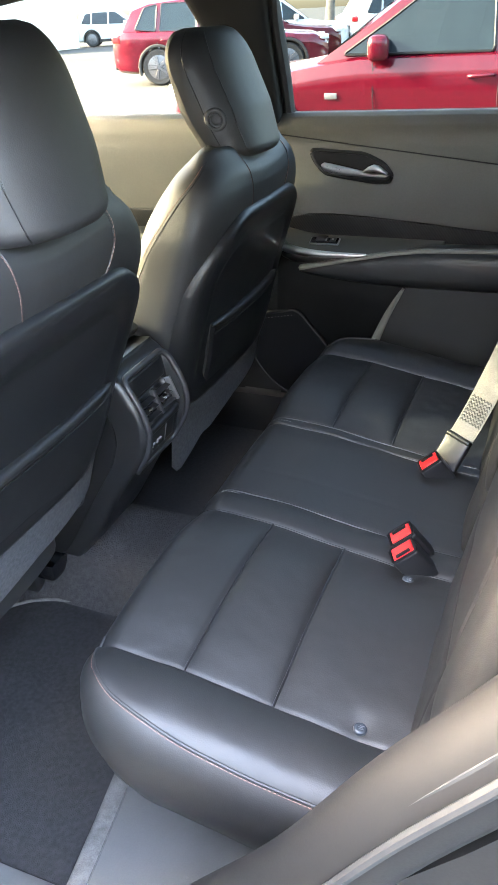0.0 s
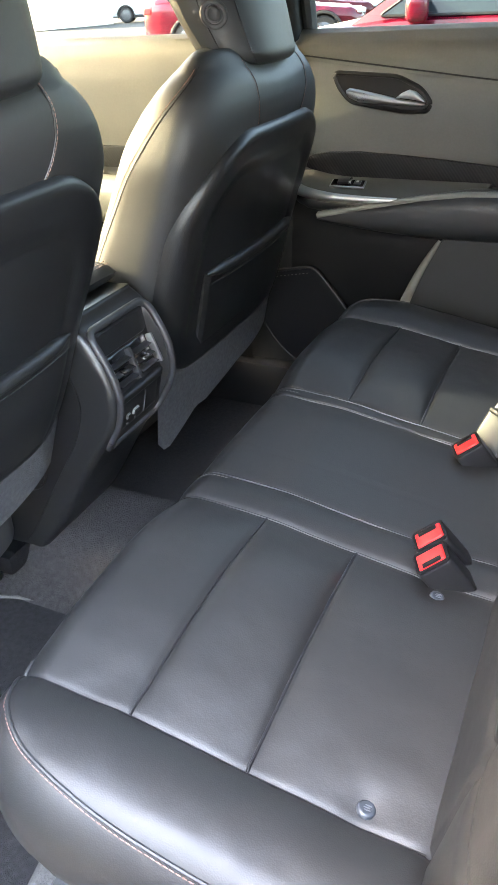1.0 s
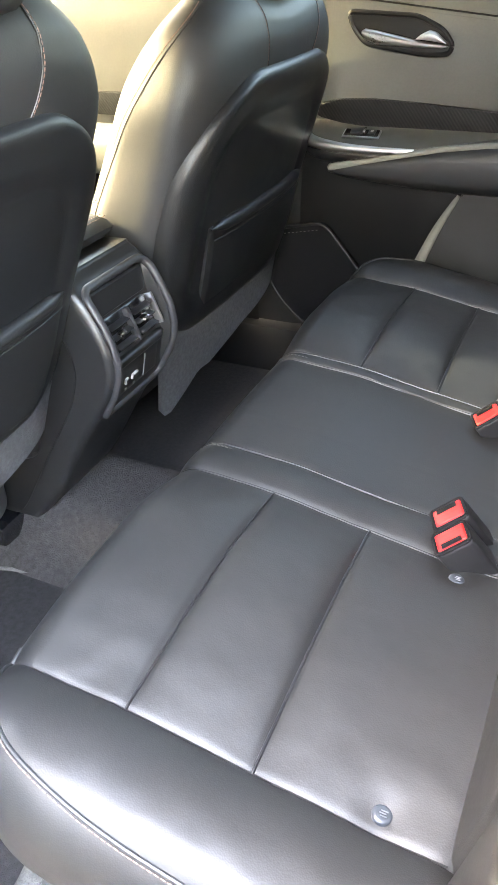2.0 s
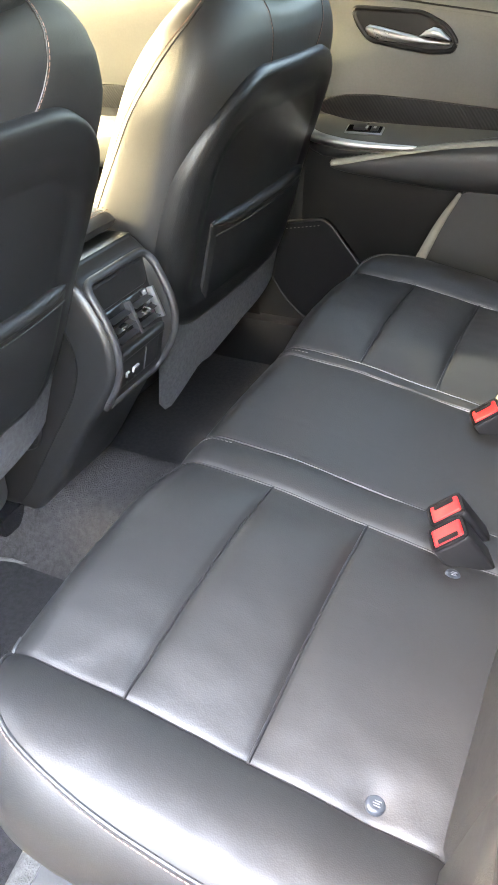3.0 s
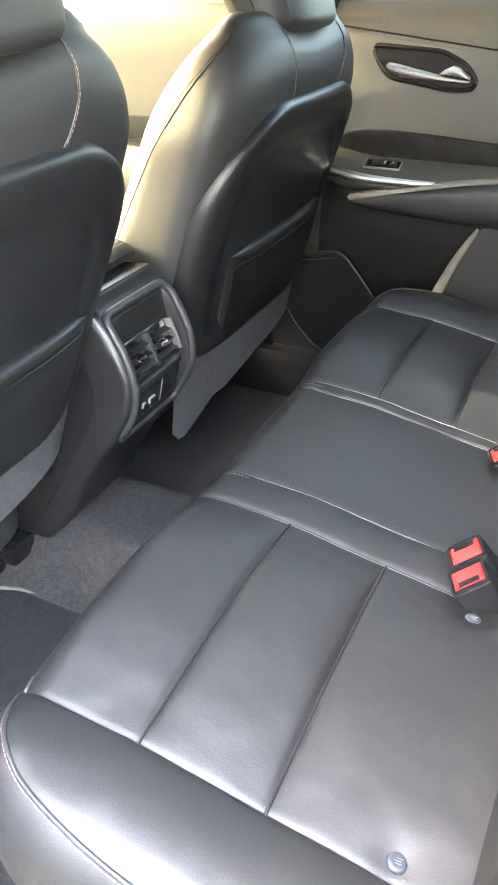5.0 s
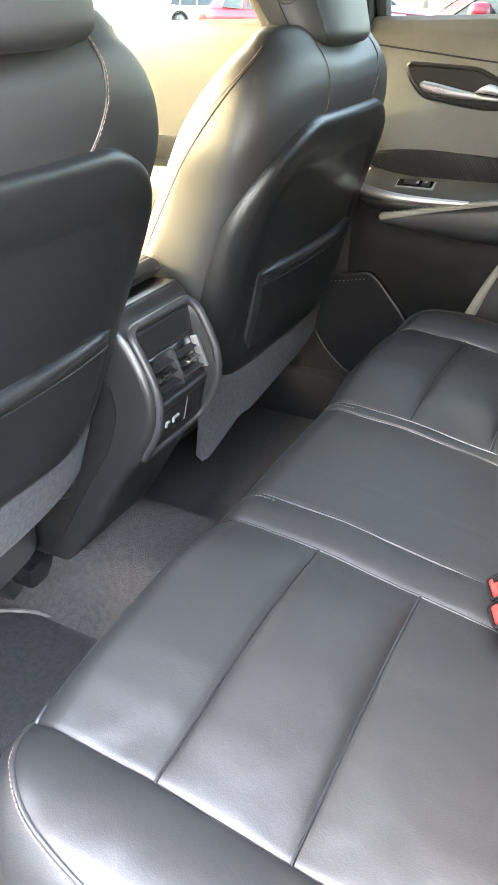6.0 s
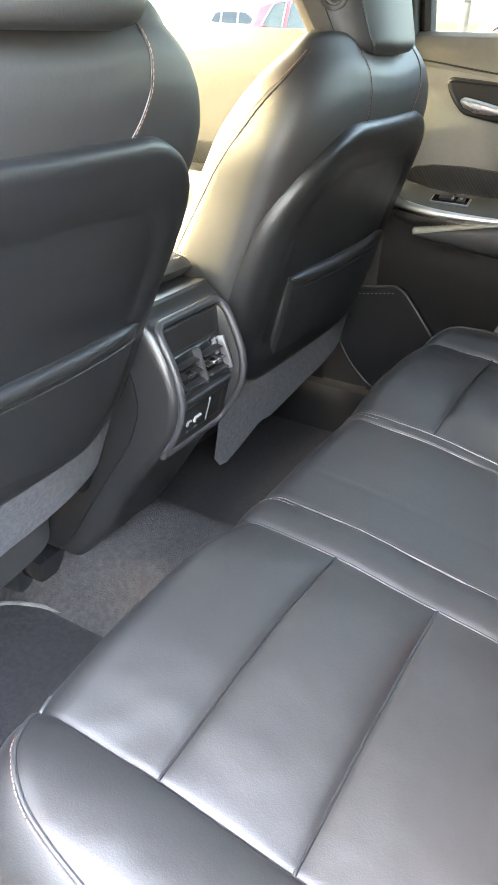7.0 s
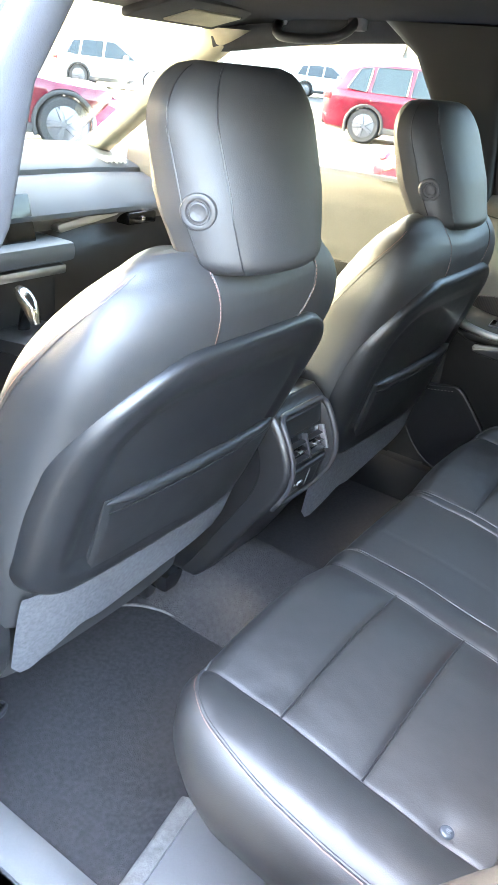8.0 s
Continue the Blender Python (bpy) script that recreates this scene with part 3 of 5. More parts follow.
def front_seat(label, dy=0.0, dz=0.0, ahead=0.0, lean=0.0, cap=False, head_x=0.02):
    """A front seat. dy, dz: its place beside the near one; ahead and lean: how its back stands."""
    t = thing_at("front_seat", label, "car seat", (-0.2, YN + dy, FLOOR), group="front seats")

    def fit(name, bm, mat, parent, lab=""):
        for v in bm.verts:
            v.co.x += ahead + lean * (v.co.z - 0.905)
            v.co.y += dy
            v.co.z += dz
        return piece(name, bm, mat, parent, lab)

    zs = [0.70 + 0.48 * i / 40 for i in range(41)] + [1.18 + 0.063 * math.sin(math.pi / 2 * i / 20) for i in range(1, 21)]
    bm = bmesh.new()
    skin(bm, [[seat_ring(z, a * 360 / 96) for a in range(96)] for z in zs])
    back = fit("backrest", bm, M_LEATHER, t)
    run = [(1.238, 0.30), (1.225, 0.36), (1.19, 0.50), (1.1, 0.68), (1.0, 0.75), (0.9, 0.78), (0.84, 0.80)][::-1]
    for sgn in (1, -1):
        zz = [0.86 + 0.372 * k / 60 for k in range(61)]
        path = [seat_side(z, curve_table(run, z), sgn, 0.0002) for z in zz]
        fit("seam_cord", tubed(path, 0.0008, 6), M_BLACK, back, "sewn leather seam")
        path = [seat_side(z, curve_table(run, z) + 0.045, sgn, 0.0003) for z in zz]
        fit("stitching", stitches(path, 0.0040, 0.0013, 0.00055), M_THREAD, back, "rust-coloured stitched thread")
        path = [seat_side(0.985 + 0.003 * math.sin(k), 0.76 + 0.2 * k / 10, sgn, 0.0002) for k in range(11)]
        fit("seam_cord", tubed(path, 0.0010, 6), M_BLACK, back, "sewn leather seam")
        path = [seat_rear(0.088 + 0.036 * math.sin(math.pi * k / 20 * 0.75) if sgn > 0 else -0.074 - 0.022 * k / 20, 1.125 + 0.108 * k / 20, 0.0002) for k in range(21)]
        fit("seam_cord", tubed(path, 0.0008, 6), M_BLACK, back, "sewn leather seam")
        fit("stitching", stitches([p + Vector((0.0004, sgn * 0.0026, 0)) for p in path], 0.0040, 0.0013, 0.00055), M_THREAD, back, "rust-coloured stitched thread")

    # hard shell
    def shell_width(z):
        return curve_table([(0.72, 0.245), (0.80, 0.264), (0.95, 0.270), (1.03, 0.267), (1.09, 0.261), (1.14, 0.249)], z)

    cz, hz = 0.948, 0.200

    def shell_place(pz, py, d):
        z = cz + pz
        y = py / 0.25 * shell_width(z)
        e = rim_drop(d, 0.020)
        inset = 0.009 * min(1, max(0, (d - 0.040) / 0.03)) ** 1.5
        return seat_rear(y, z, 0.015 - e * 0.85 - inset)

    bm = pad(shell_place, hz, 0.25, (0.09, 0.150, 0.135, 0.09), 90, 100, (lambda pz, py, co: (co.x - 0.02, co.y, co.z),))
    fit("back_shell", bm, M_SHELL, t, "grained black plastic back shell")

    def pocket_width(z):
        return lerp_table([(0.755, 0.150), (0.80, 0.160), (0.93, 0.172)], z)

    def pocket_place(pz, py, d):
        z = 0.846 + pz
        return seat_rear(py / 0.2 * pocket_width(z) * (1.29 if py > 0 else 1.0), z, 0.0125 + 0.003 * max(0.0, py / 0.2) - rim_drop(d, 0.005) + 0.004 * math.sin(math.pi * (pz + 0.085) / 0.170))

    bm = pad(pocket_place, 0.085, 0.2, (0.03, 0.004, 0.004, 0.03), 34, 44, (lambda pz, py, co: (co.x - 0.02, co.y, co.z),))
    pocket = fit("map_pocket", bm, M_POCKET, t, "black vinyl map pocket")
    path = [seat_rear(-0.172 + 0.392 * k / 40, 0.928 - 0.007 * math.cos((k / 40 - 0.5) * 3), 0.0115) for k in range(41)]
    fit("pocket_rim", tubed(path, [0.0098 * min(1, 0.15 + 2 * min(k, 40 - k) / 10) for k in range(41)], 12, 1.0), M_POCKET, pocket, "rolled black pocket edge")
    path = [seat_rear(-0.164 + 0.375 * k / 40, 0.9085 - 0.007 * math.cos((k / 40 - 0.5) * 3), 0.0165) for k in range(41)]
    fit("seam_cord", tubed(path, 0.0012, 6), M_BLACK, pocket, "pocket hem seam")

    # felt flap beneath the shell
    bm = bmesh.new()
    rings = []
    for i in range(11):
        f = i / 10
        row = []
        for j in range(31):
            u = -1 + 2 * j / 30
            y = 0.25 * u * (1 - 0.04 * f)
            z = 0.775 - f * (0.112 + 0.022 * max(0.0, 1 - abs(u + 0.35) / 0.6) + 0.085 * max(0.0, (-u - 0.5) / 0.5) ** 1.1 * (1 - 0.5 * max(0.0, (-u - 0.86) / 0.14) ** 2) - 0.03 * max(0.0, u) ** 2)
            p = seat_rear(0.94 * y, max(0.70, z), 0.006)
            row.append(Vector((p.x - max(0, 0.70 - z) * 0.28, YN + y, z)))
        rings.append(row)
    skin(bm, rings, closed=False, caps=False)
    bmesh.ops.solidify(bm, geom=bm.faces[:], thickness=0.008)
    fit("felt_flap", bm, M_FELT, t, "grey felt flap under the shell")

    # headrest
    bm = bmesh.new()
    rings = []
    for i in range(49):
        f = i / 48
        z = 1.230 + 0.220 * f
        ed = max(0.0, 1 - (1 - f) / 0.26) if f > 0.74 else max(0.0, 1 - f / 0.10) if f < 0.10 else 0
        rnd = math.sqrt(max(0.0, 1 - ed * ed))
        hw = curve_table([(-0.1, 0.118), (0, 0.122), (0.3, 0.141), (0.7, 0.147), (1, 0.136), (1.1, 0.134)], f) - (0.060 if f > 0.5 else 0.040) * (1 - rnd)
        hw *= 0.918
        th = lerp_table([(0, 0.115), (0.4, 0.140), (1, 0.112)], f) * (0.45 + 0.55 * rnd)
        xr = curve_table([(-0.1, 0.130), (0, 0.130), (0.4, 0.124), (1, 0.092), (1.1, 0.086)], f) - 0.028 * (1 - rnd) + head_x - 0.018 * f
        row = []
        for a in range(80):
            c, s = math.cos(2 * math.pi * a / 80), math.sin(2 * math.pi * a / 80)
            n = 3.4
            y = hw * math.copysign(abs(c) ** (2 / n), c)
            x = xr - th / 2 + th / 2 * math.copysign(abs(s) ** (2 / n), s) - 0.035 * (abs(y) / 0.14) ** 2 * (1 if s > 0 else 0)
            row.append((x, YN + y + 0.006, z))
        rings.append(row)
    skin(bm, rings)
    head = fit("headrest", bm, M_LEATHER, t)
    for col in (28, 3, 37):
        path = [Vector(r[col]) for r in rings[1:48]]
        path = [p + (p - Vector((0.06, YN, p.z))).normalized() * 0.0002 for p in path]
        fit("seam_cord", tubed(path, 0.0011, 6), M_BLACK, head, "sewn leather seam")
    r0 = rings[16]
    q = Vector(r0[34])
    tan = (Vector(r0[35]) - Vector(r0[33])).normalized()
    nrm = Vector((-tan.y, tan.x, 0))
    nrm = -nrm if nrm.y > 0 else nrm
    m = Matrix.Translation(q + nrm * -0.0015) @ nrm.to_track_quat("Z", "Y").to_matrix().to_4x4()
    fit("release_button", lathe(bmesh.new(), [(8.6e-05, 0.0022), (0.00516, 0.0016), (0.00903, 0.0038), (0.01075, 0.0032), (0.01161, 0.0004), (0.0129, 0.0004), (0.013932, 0.0026), (0.01677, 0.0034), (0.01935, 0.0022), (0.02107, -0.002), (0.0172, -0.006)], 40, m), M_LEATHER, head, "round headrest release button under leather")
    for y in (-0.06, 0.06):
        fit("post", tubed([(0.07, YN + y, 1.17), (0.068, YN + y, 1.225)], 0.007, 10), M_CHROME, head, "chrome headrest post")

    # seat base
    def base_place(px, py, d):
        x, y = -0.42 + px, py
        z = 0.655 - 0.06 * (px / 0.24) + 0.03 * (abs(y) / 0.25) ** 3
        return (x, YN + y + dy, z - rim_drop(d, 0.05))

    bm = pad(base_place, 0.24, 0.25, (0.08, 0.05, 0.05, 0.08), 40, 40, (lambda px, py, co: (co.x, co.y, co.z - 0.03), lambda px, py, co: (co.x - 0.02 * (px > 0.1), co.y, co.z - 0.03)))
    piece("seat_cushion", bm, M_LEATHER, t)
    for s in (-1, 1):
        low = 0.50 if s < 0 else 0.57
        out = rounded([(-0.62, low), (-0.62, 0.60 + (low - 0.5) / 4), (-0.30, 0.64), (-0.17, 0.73), (-0.115, 0.735), (-0.105, 0.67), (-0.125, 0.59 + (low - 0.5) / 2)], 0.03)
        y = YN + dy + s * 0.240
        piece("side_trim", plated(out, "y", min(y, y + s * 0.028), max(y, y + s * 0.028), 0.008), M_TRIM, t, "charcoal plastic seat side trim")
        rail = piece("rail", boxed((-0.44, YN + dy + s * 0.21, 0.455), (0.42, 0.035, 0.05), 0.006), M_BLACK, t, "black steel seat rail")
        if cap and s > 0:
            piece("rail_cap", boxed((-0.212, -0.116, 0.482), (0.050, 0.058, 0.040), 0.010), M_GLOSS, rail, "glossy black rail end cap")
    return t


front_seat("black leather front seat with hard back shell and map pocket", cap=True)
front_seat("black leather front passenger seat, its side lit by daylight", 0.728, -0.028, 0.024, -0.11, head_x=-0.002)

# ---- centre console ----
con = thing_at("centre_console", "charcoal centre console with rear air vents and charging sockets", "console", (-0.4, 0, 0.5))
CY = -0.003
PROF = smooth_line([(-0.95, 0, 0.50), (-0.95, 0, 0.80), (-0.80, 0, 0.84), (-0.30, 0, 0.90), (-0.06, 0, 0.922), (-0.026, 0, 0.918), (0.004, 0, 0.89), (0.028, 0, 0.845), (0.036, 0, 0.81), (0.030, 0, 0.772), (0.008, 0, 0.732), (-0.034, 0, 0.672), (-0.104, 0, 0.556), (-0.150, 0, 0.500)], 6)


def step(v, a, b):
    f = min(1, max(0, (v - a) / (b - a)))
    return f * f * (3 - 2 * f)


def face_x(z):
    for a, b in zip(PROF[24:], PROF[25:]):
        if b.z <= z <= a.z:
            return a.x + (b.x - a.x) * (a.z - z) / max(1e-6, a.z - b.z)
    return -0.2


FIELD = [(0.70, 0.000), (0.735, 0.007), (0.775, 0.016), (0.795, 0.018), (0.81, 0.015), (0.85, 0.000), (0.897, -0.006), (0.92, -0.02)]


def recess(y, z):
    """How deep the rear face is sunk at that place."""
    side = 1 - step(abs(y), 0.066, 0.072)
    return max(0.0, face_x(z) - lerp_table(FIELD, z)) * side * step(z, 0.724, 0.732) * (1 - step(z, 0.898, 0.906))


bm = bmesh.new()
HW = 0.092
cols = []
for y in [-1, -0.985, -0.95, -0.90, -0.84, -0.80, -0.775, -0.75, -0.725, -0.70, -0.4, 0, 0.4, 0.70, 0.725, 0.75, 0.775, 0.80, 0.84, 0.90, 0.95, 0.985, 1]:
    e = 0.014 - math.sqrt(max(0, 0.014 ** 2 - (max(0, abs(y) - 0.85) / 0.15 * 0.014) ** 2))
    cols.append([(p.x - (recess(y * HW, p.z) + e if p.x > -0.28 and p.z < 0.93 else 0), CY + y * HW * (0.94 if y > 0.8 else 1), p.z - (e * 0.7 if p.z > 0.86 else 0)) for p in PROF])
skin(bm, cols)
piece("body", bm, M_TRIM, con)
for s in (-1, 1):
    out = rounded([(-0.9, 0.50), (-0.9, 0.80), (-0.22, 0.885), (-0.075, 0.905), (-0.030, 0.835), (-0.022, 0.79), (-0.040, 0.735), (-0.10, 0.64), (-0.165, 0.53), (-0.19, 0.50)], 0.035)
    y = CY + s * (HW - 0.001)
    piece("side_panel", plated(out, "y", min(y, y + s * 0.004), max(y, y + s * 0.004), 0.0015), M_DOORLOW, con, "dark grained side panel")


def on_face(y, z, lift=0.0):
    """A point of the console's rear face, in its recess."""
    for a, b in zip(PROF[24:], PROF[25:]):
        if b.z <= z <= a.z:
            t = (a.z - z) / max(1e-6, a.z - b.z)
            return Vector((a.x + (b.x - a.x) * t - recess(y, z) + lift, CY + y, z))
    return Vector((0, CY + y, z))


loop = rounded([(-0.079, 0.716), (0.0745, 0.716), (0.0745, 0.903), (-0.079, 0.903)], 0.020, 6)
dense = [tuple(Vector(p).lerp(Vector(q), k / 6)) for p, q in zip(loop, loop[1:] + loop[:1]) for k in range(6)]
bezel = [Vector((face_x(z) + 0.0005, CY + y, z)) for y, z in dense]
piece("bezel", tubed(bezel + bezel[:1], 0.0062, 10, 1.0, (1, 0, 0)), M_FRAME, con, "rounded satin charcoal bezel")


def face_pad(y0, y1, z0, z1, lift, mat, name, label, r=0.012, rim=0.004):
    cy, cz, hy, hz = (y0 + y1) / 2, (z0 + z1) / 2, (y1 - y0) / 2, (z1 - z0) / 2
    bm = pad(lambda pz, py, d: on_face(cy + py, cz + pz, lift - rim_drop(d, rim)), hz, hy, (r, r, r, r), 14, 14, (lambda pz, py, co: (co.x - 0.012, co.y, co.z),))
    return piece(name, bm, mat, con, label)


face_pad(-0.064, 0.064, 0.858, 0.896, 0.004, M_TRIM, "vent_cover", "charcoal blank above the vents", 0.008, 0.003)
face_pad(-0.063, 0.063, 0.802, 0.856, 0.001, M_GLOSS, "vent_field", "black recessed vent surround", 0.004)
face_pad(-0.064, 0.064, 0.786, 0.800, 0.009, M_TRIM, "vent_ledge", "charcoal ledge below the vents", 0.005, 0.004)
LEAN = Euler((0, radians(-21), 0)).to_matrix()
for s in (-1, 1):
    vent = piece("air_vent", boxed((0.004, CY + s * 0.029, 0.829), (0.012, 0.050, 0.048), 0.003, LEAN), M_GLOSS, con, "black air vent")
    for k in range(3):
        z = 0.8155 + 0.0135 * k
        piece("slat", boxed((lerp_table(FIELD, z) + 0.007, CY + s * 0.029, z), (0.012, 0.046, 0.0016), 0.0005, Euler((0, radians(10), 0)).to_matrix()), M_BLACK, vent)
    piece("thumb_tab", boxed((0.017, CY + s * 0.029 - 0.002, 0.830), (0.010, 0.017, 0.0048), 0.0018, Euler((0, radians(10), radians(10))).to_matrix()), M_CHROME, vent, "chrome thumb tab")
piece("vent_divider", boxed((0.011, CY, 0.829), (0.016, 0.007, 0.050), 0.0025, LEAN), M_FRAME, con, "charcoal divider between the vents")
piece("vent_side", boxed((0.011, CY + 0.0610, 0.829), (0.018, 0.005, 0.048), 0.002, LEAN), M_SILVER, con, "silver vent edge")
face_pad(-0.062, 0.062, 0.734, 0.784, 0.001, M_BLACK, "socket_panel", "black panel with charging sockets", 0.006)
face_pad(0.0155, 0.0165, 0.740, 0.778, 0.003, M_STRIP, "panel_joint", "fine joint in the socket panel", 0.0004, 0.0005)
for y, w in ((-0.034, 0.009), (-0.0125, 0.016)):
    c = on_face(y, 0.757, 0.0035)
    sock = piece("charging_socket", boxed(c, (0.004, w, 0.0095), 0.002, Euler((0, radians(15), 0)).to_matrix()), M_WHITE, con, "white-rimmed charging socket")
    piece("opening", boxed(c + Vector((0.0010, 0, 0)), (0.004, w - 0.0032, 0.0062), 0.0012, Euler((0, radians(15), 0)).to_matrix()), M_BLACK, sock)
for y in (-0.034, -0.012):
    piece("symbol", boxed(on_face(y, 0.743, 0.003), (0.0008, 0.005, 0.003)), M_STRIP, con, "small printed symbol", smooth=False)

lid = thing_at("console_armrest", "black leather armrest lid on the centre console", "armrest", (-0.25, 0, 0.92))


def lid_ring(y, f):
    """A side outline of the lid: a slab with a round nose, thinner at its edges."""
    e = 0.010 * (1 - math.sqrt(max(0.0, 1 - abs(f) ** 6)))
    top = [(-0.44, 0.966), (-0.30, 0.964), (-0.16, 0.958), (-0.090, 0.9525), (-0.066, 0.9475), (-0.056, 0.938), (-0.058, 0.928), (-0.068, 0.922)]
    low = [(-0.09, 0.921), (-0.20, 0.925), (-0.44, 0.933)]
    return [(x - e * (x > -0.1), y, z - e * (z > 0.937) + e * (z < 0.930)) for x, z in top + low]


bm = bmesh.new()
skin(bm, [lid_ring(CY + 0.010 + 0.086 * f, f) for f in (-1, -0.985, -0.95, -0.88, -0.7, -0.3, 0, 0.3, 0.7, 0.88, 0.95, 0.985, 1)])
lb = piece("lid", bm, M_LEATHER, lid)
for dx in (0.0, 0.007):
    piece("stitching", stitches([(-0.069 - dx, CY - 0.070 + 0.16 * k / 20, 0.9497 + 0.25 * dx) for k in range(21)], 0.004, 0.0026, 0.0006), M_THREAD, lb, "rust-coloured stitched thread")
piece("hinge", boxed((-0.070, CY + 0.075, 0.918), (0.022, 0.026, 0.007), 0.003), M_CHROME, lid, "bright lid hinge")

# ---- doors ----
DOOR_PROF = [(0.80, 1.222), (0.755, 1.235), (0.712, 1.236), (0.699, 1.228), (0.690, 1.20), (0.684, 1.16), (0.682, 1.10), (0.680, 1.04), (0.682, 0.99), (0.684, 0.94), (0.682, 0.88), (0.672, 0.82), (0.669, 0.76), (0.6705, 0.66), (0.672, 0.56), (0.690, 0.46), (0.76, 0.44)]


def door_skin(x0, x1, side, lo, hi, crease=True, shift=0.0):
    """A run of the door's inner skin between heights."""
    pts = [(y, z) for y, z in DOOR_PROF if lo - 1e-6 <= z <= hi + 1e-6]
    bm = bmesh.new()
    rings = []
    n = 40
    for i in range(n + 1):
        x = x0 + (x1 - x0) * i / n
        row = []
        for k in range(len(pts) * 4 - 3):
            a, f = divmod(k, 4)
            y, z = pts[a] if f == 0 else tuple(np.array(pts[a]) * (1 - f / 4) + np.array(pts[min(a + 1, len(pts) - 1)]) * (f / 4))
            zc = 1.188 - 0.115 * (x - 0.04)
            yy = y
            if crease:
                yy += 0.004 * bump_at(z, zc, 0.004) - 0.006 * (1 if z > zc else 0) * min(1, (z - zc) / 0.02 if z > zc else 0) * (1 if z < 1.22 else 0)
            zz = z + (0.012 * (x - 0.25) if z > 1.15 else 0)
            row.append((x, side * (yy + shift), zz))
        rings.append(row)
    skin(bm, rings, closed=False, caps=False)
    bmesh.ops.solidify(bm, geom=bm.faces[:], thickness=-0.006 * side)
    return bm


def outer_panel(x0, x1, side):
    y = side * 0.86
    return boxed(((x0 + x1) / 2, y, 0.80), (x1 - x0, 0.05, 0.82), 0.02)


# rear door on the far side
rd = thing_at("rear_door", "charcoal rear door panel with chrome handle and armrest", "car door", (0.3, 0.72, 0.5))
X0, X1 = 0.005, 0.95
piece("upper_panel", door_skin(X0, X1, 1, 0.94, 1.236), M_DOOR, rd, "padded charcoal vinyl upper panel")
piece("lower_panel", door_skin(X0, X1, 1, 0.44, 0.94, False), M_DOORLOW, rd, "dark plastic lower panel")
piece("outer_skin", outer_panel(X0, X1, 1), M_PAINTSILVER, rd)
zc = lambda x: 1.188 - 0.115 * (x - 0.04)
FACE_Y = [(z, y) for y, z in DOOR_PROF[::-1]]
line = [(0.02 + 0.9 * k / 60, lerp_table(FACE_Y, zc(0.02 + 0.9 * k / 60) - 0.007) - 0.0006, zc(0.02 + 0.9 * k / 60) - 0.007) for k in range(61)]
piece("seam_cord", tubed([(x, y + 0.0008, z + 0.007) for x, y, z in line], 0.0016, 6), M_BLACK, rd, "sewn vinyl seam")
piece("stitching", stitches(line, 0.0045, 0.003, 0.0006), M_THREADGREY, rd, "grey stitched seam thread")
# handle in its cup
cup = rounded([(0.094, 1.160), (0.222, 1.153), (0.268, 1.132), (0.286, 1.108), (0.280, 1.094), (0.240, 1.092), (0.128, 1.108), (0.104, 1.135)], 0.014)
hp = piece("handle_cup", plated(cup, "y", 0.676, 0.690, 0.003), M_TRIM, rd, "dark recessed handle cup")
# the skin has no hollow here: a near-black plate stands in for its shade
cup2 = [(0.19 + (a - 0.19) * 0.95, 1.126 + (b - 1.126) * 0.90) for a, b in cup]
piece("recess", plated(cup2, "y", 0.6735, 0.690), M_DOORLOW, hp, "flat dark plate in place of the cup's shaded hollow", smooth=False)
loop = [Vector((a, 0.676, b)) for a, b in cup]
piece("cup_rim", tubed(loop + [loop[0]], 0.0045, 8), M_DOORLOW, hp, "raised rim round the recess")


def wedge(rows, y0, dy):
    """A curved blade: rows of (x, bottom, top)."""
    bm = bmesh.new()
    ring = []
    for k in range(len(rows) * 4 - 3):
        i, f = divmod(k, 4)
        p = np.array(rows[i]) * (1 - f / 4) + np.array(rows[min(i + 1, len(rows) - 1)]) * f / 4
        zm, hz = (p[1] + p[2]) / 2, (p[2] - p[1]) / 2
        ring.append([(p[0], y0 - dy * math.copysign(abs(math.cos(a)) ** 0.8, math.cos(a)), zm + hz * math.copysign(abs(math.sin(a)) ** 0.8, math.sin(a))) for a in [2 * math.pi * j / 20 for j in range(20)]])
    skin(bm, ring)
    return bm


piece("door_handle", wedge([(0.125, 1.124, 1.131), (0.130, 1.117, 1.134), (0.150, 1.109, 1.131), (0.180, 1.107, 1.125), (0.231, 1.105, 1.115), (0.270, 1.104, 1.111), (0.278, 1.106, 1.109)], 0.668, 0.008), M_HANDLE, rd, "satin chrome inner handle")
piece("lock_lever", wedge([(0.222, 1.1165, 1.118), (0.232, 1.117, 1.126), (0.246, 1.1155, 1.132), (0.258, 1.114, 1.129), (0.268, 1.1125, 1.121), (0.277, 1.1115, 1.113)], 0.667, 0.009), M_HANDLE, rd, "satin chrome lock lever")
# woven trim
upper = [(0.030, 0.988), (0.034, 0.998), (0.055, 1.010), (0.09, 1.015), (0.15, 1.017), (0.24, 1.013), (0.34, 1.006), (0.48, 0.994), (0.62, 0.984), (0.9, 0.97)]
lower = [(0.9, 0.955), (0.62, 0.962), (0.48, 0.964), (0.34, 0.963), (0.24, 0.964), (0.15, 0.968), (0.09, 0.974), (0.05, 0.982)]
piece("woven_trim", plated(upper + lower, "y", 0.667, 0.686, 0.003), M_CARBON, rd, "black carbon-weave trim strip")
# shelf with switches
def shelf_z(y):
    return 0.949 + 0.37 * (y - 0.610)


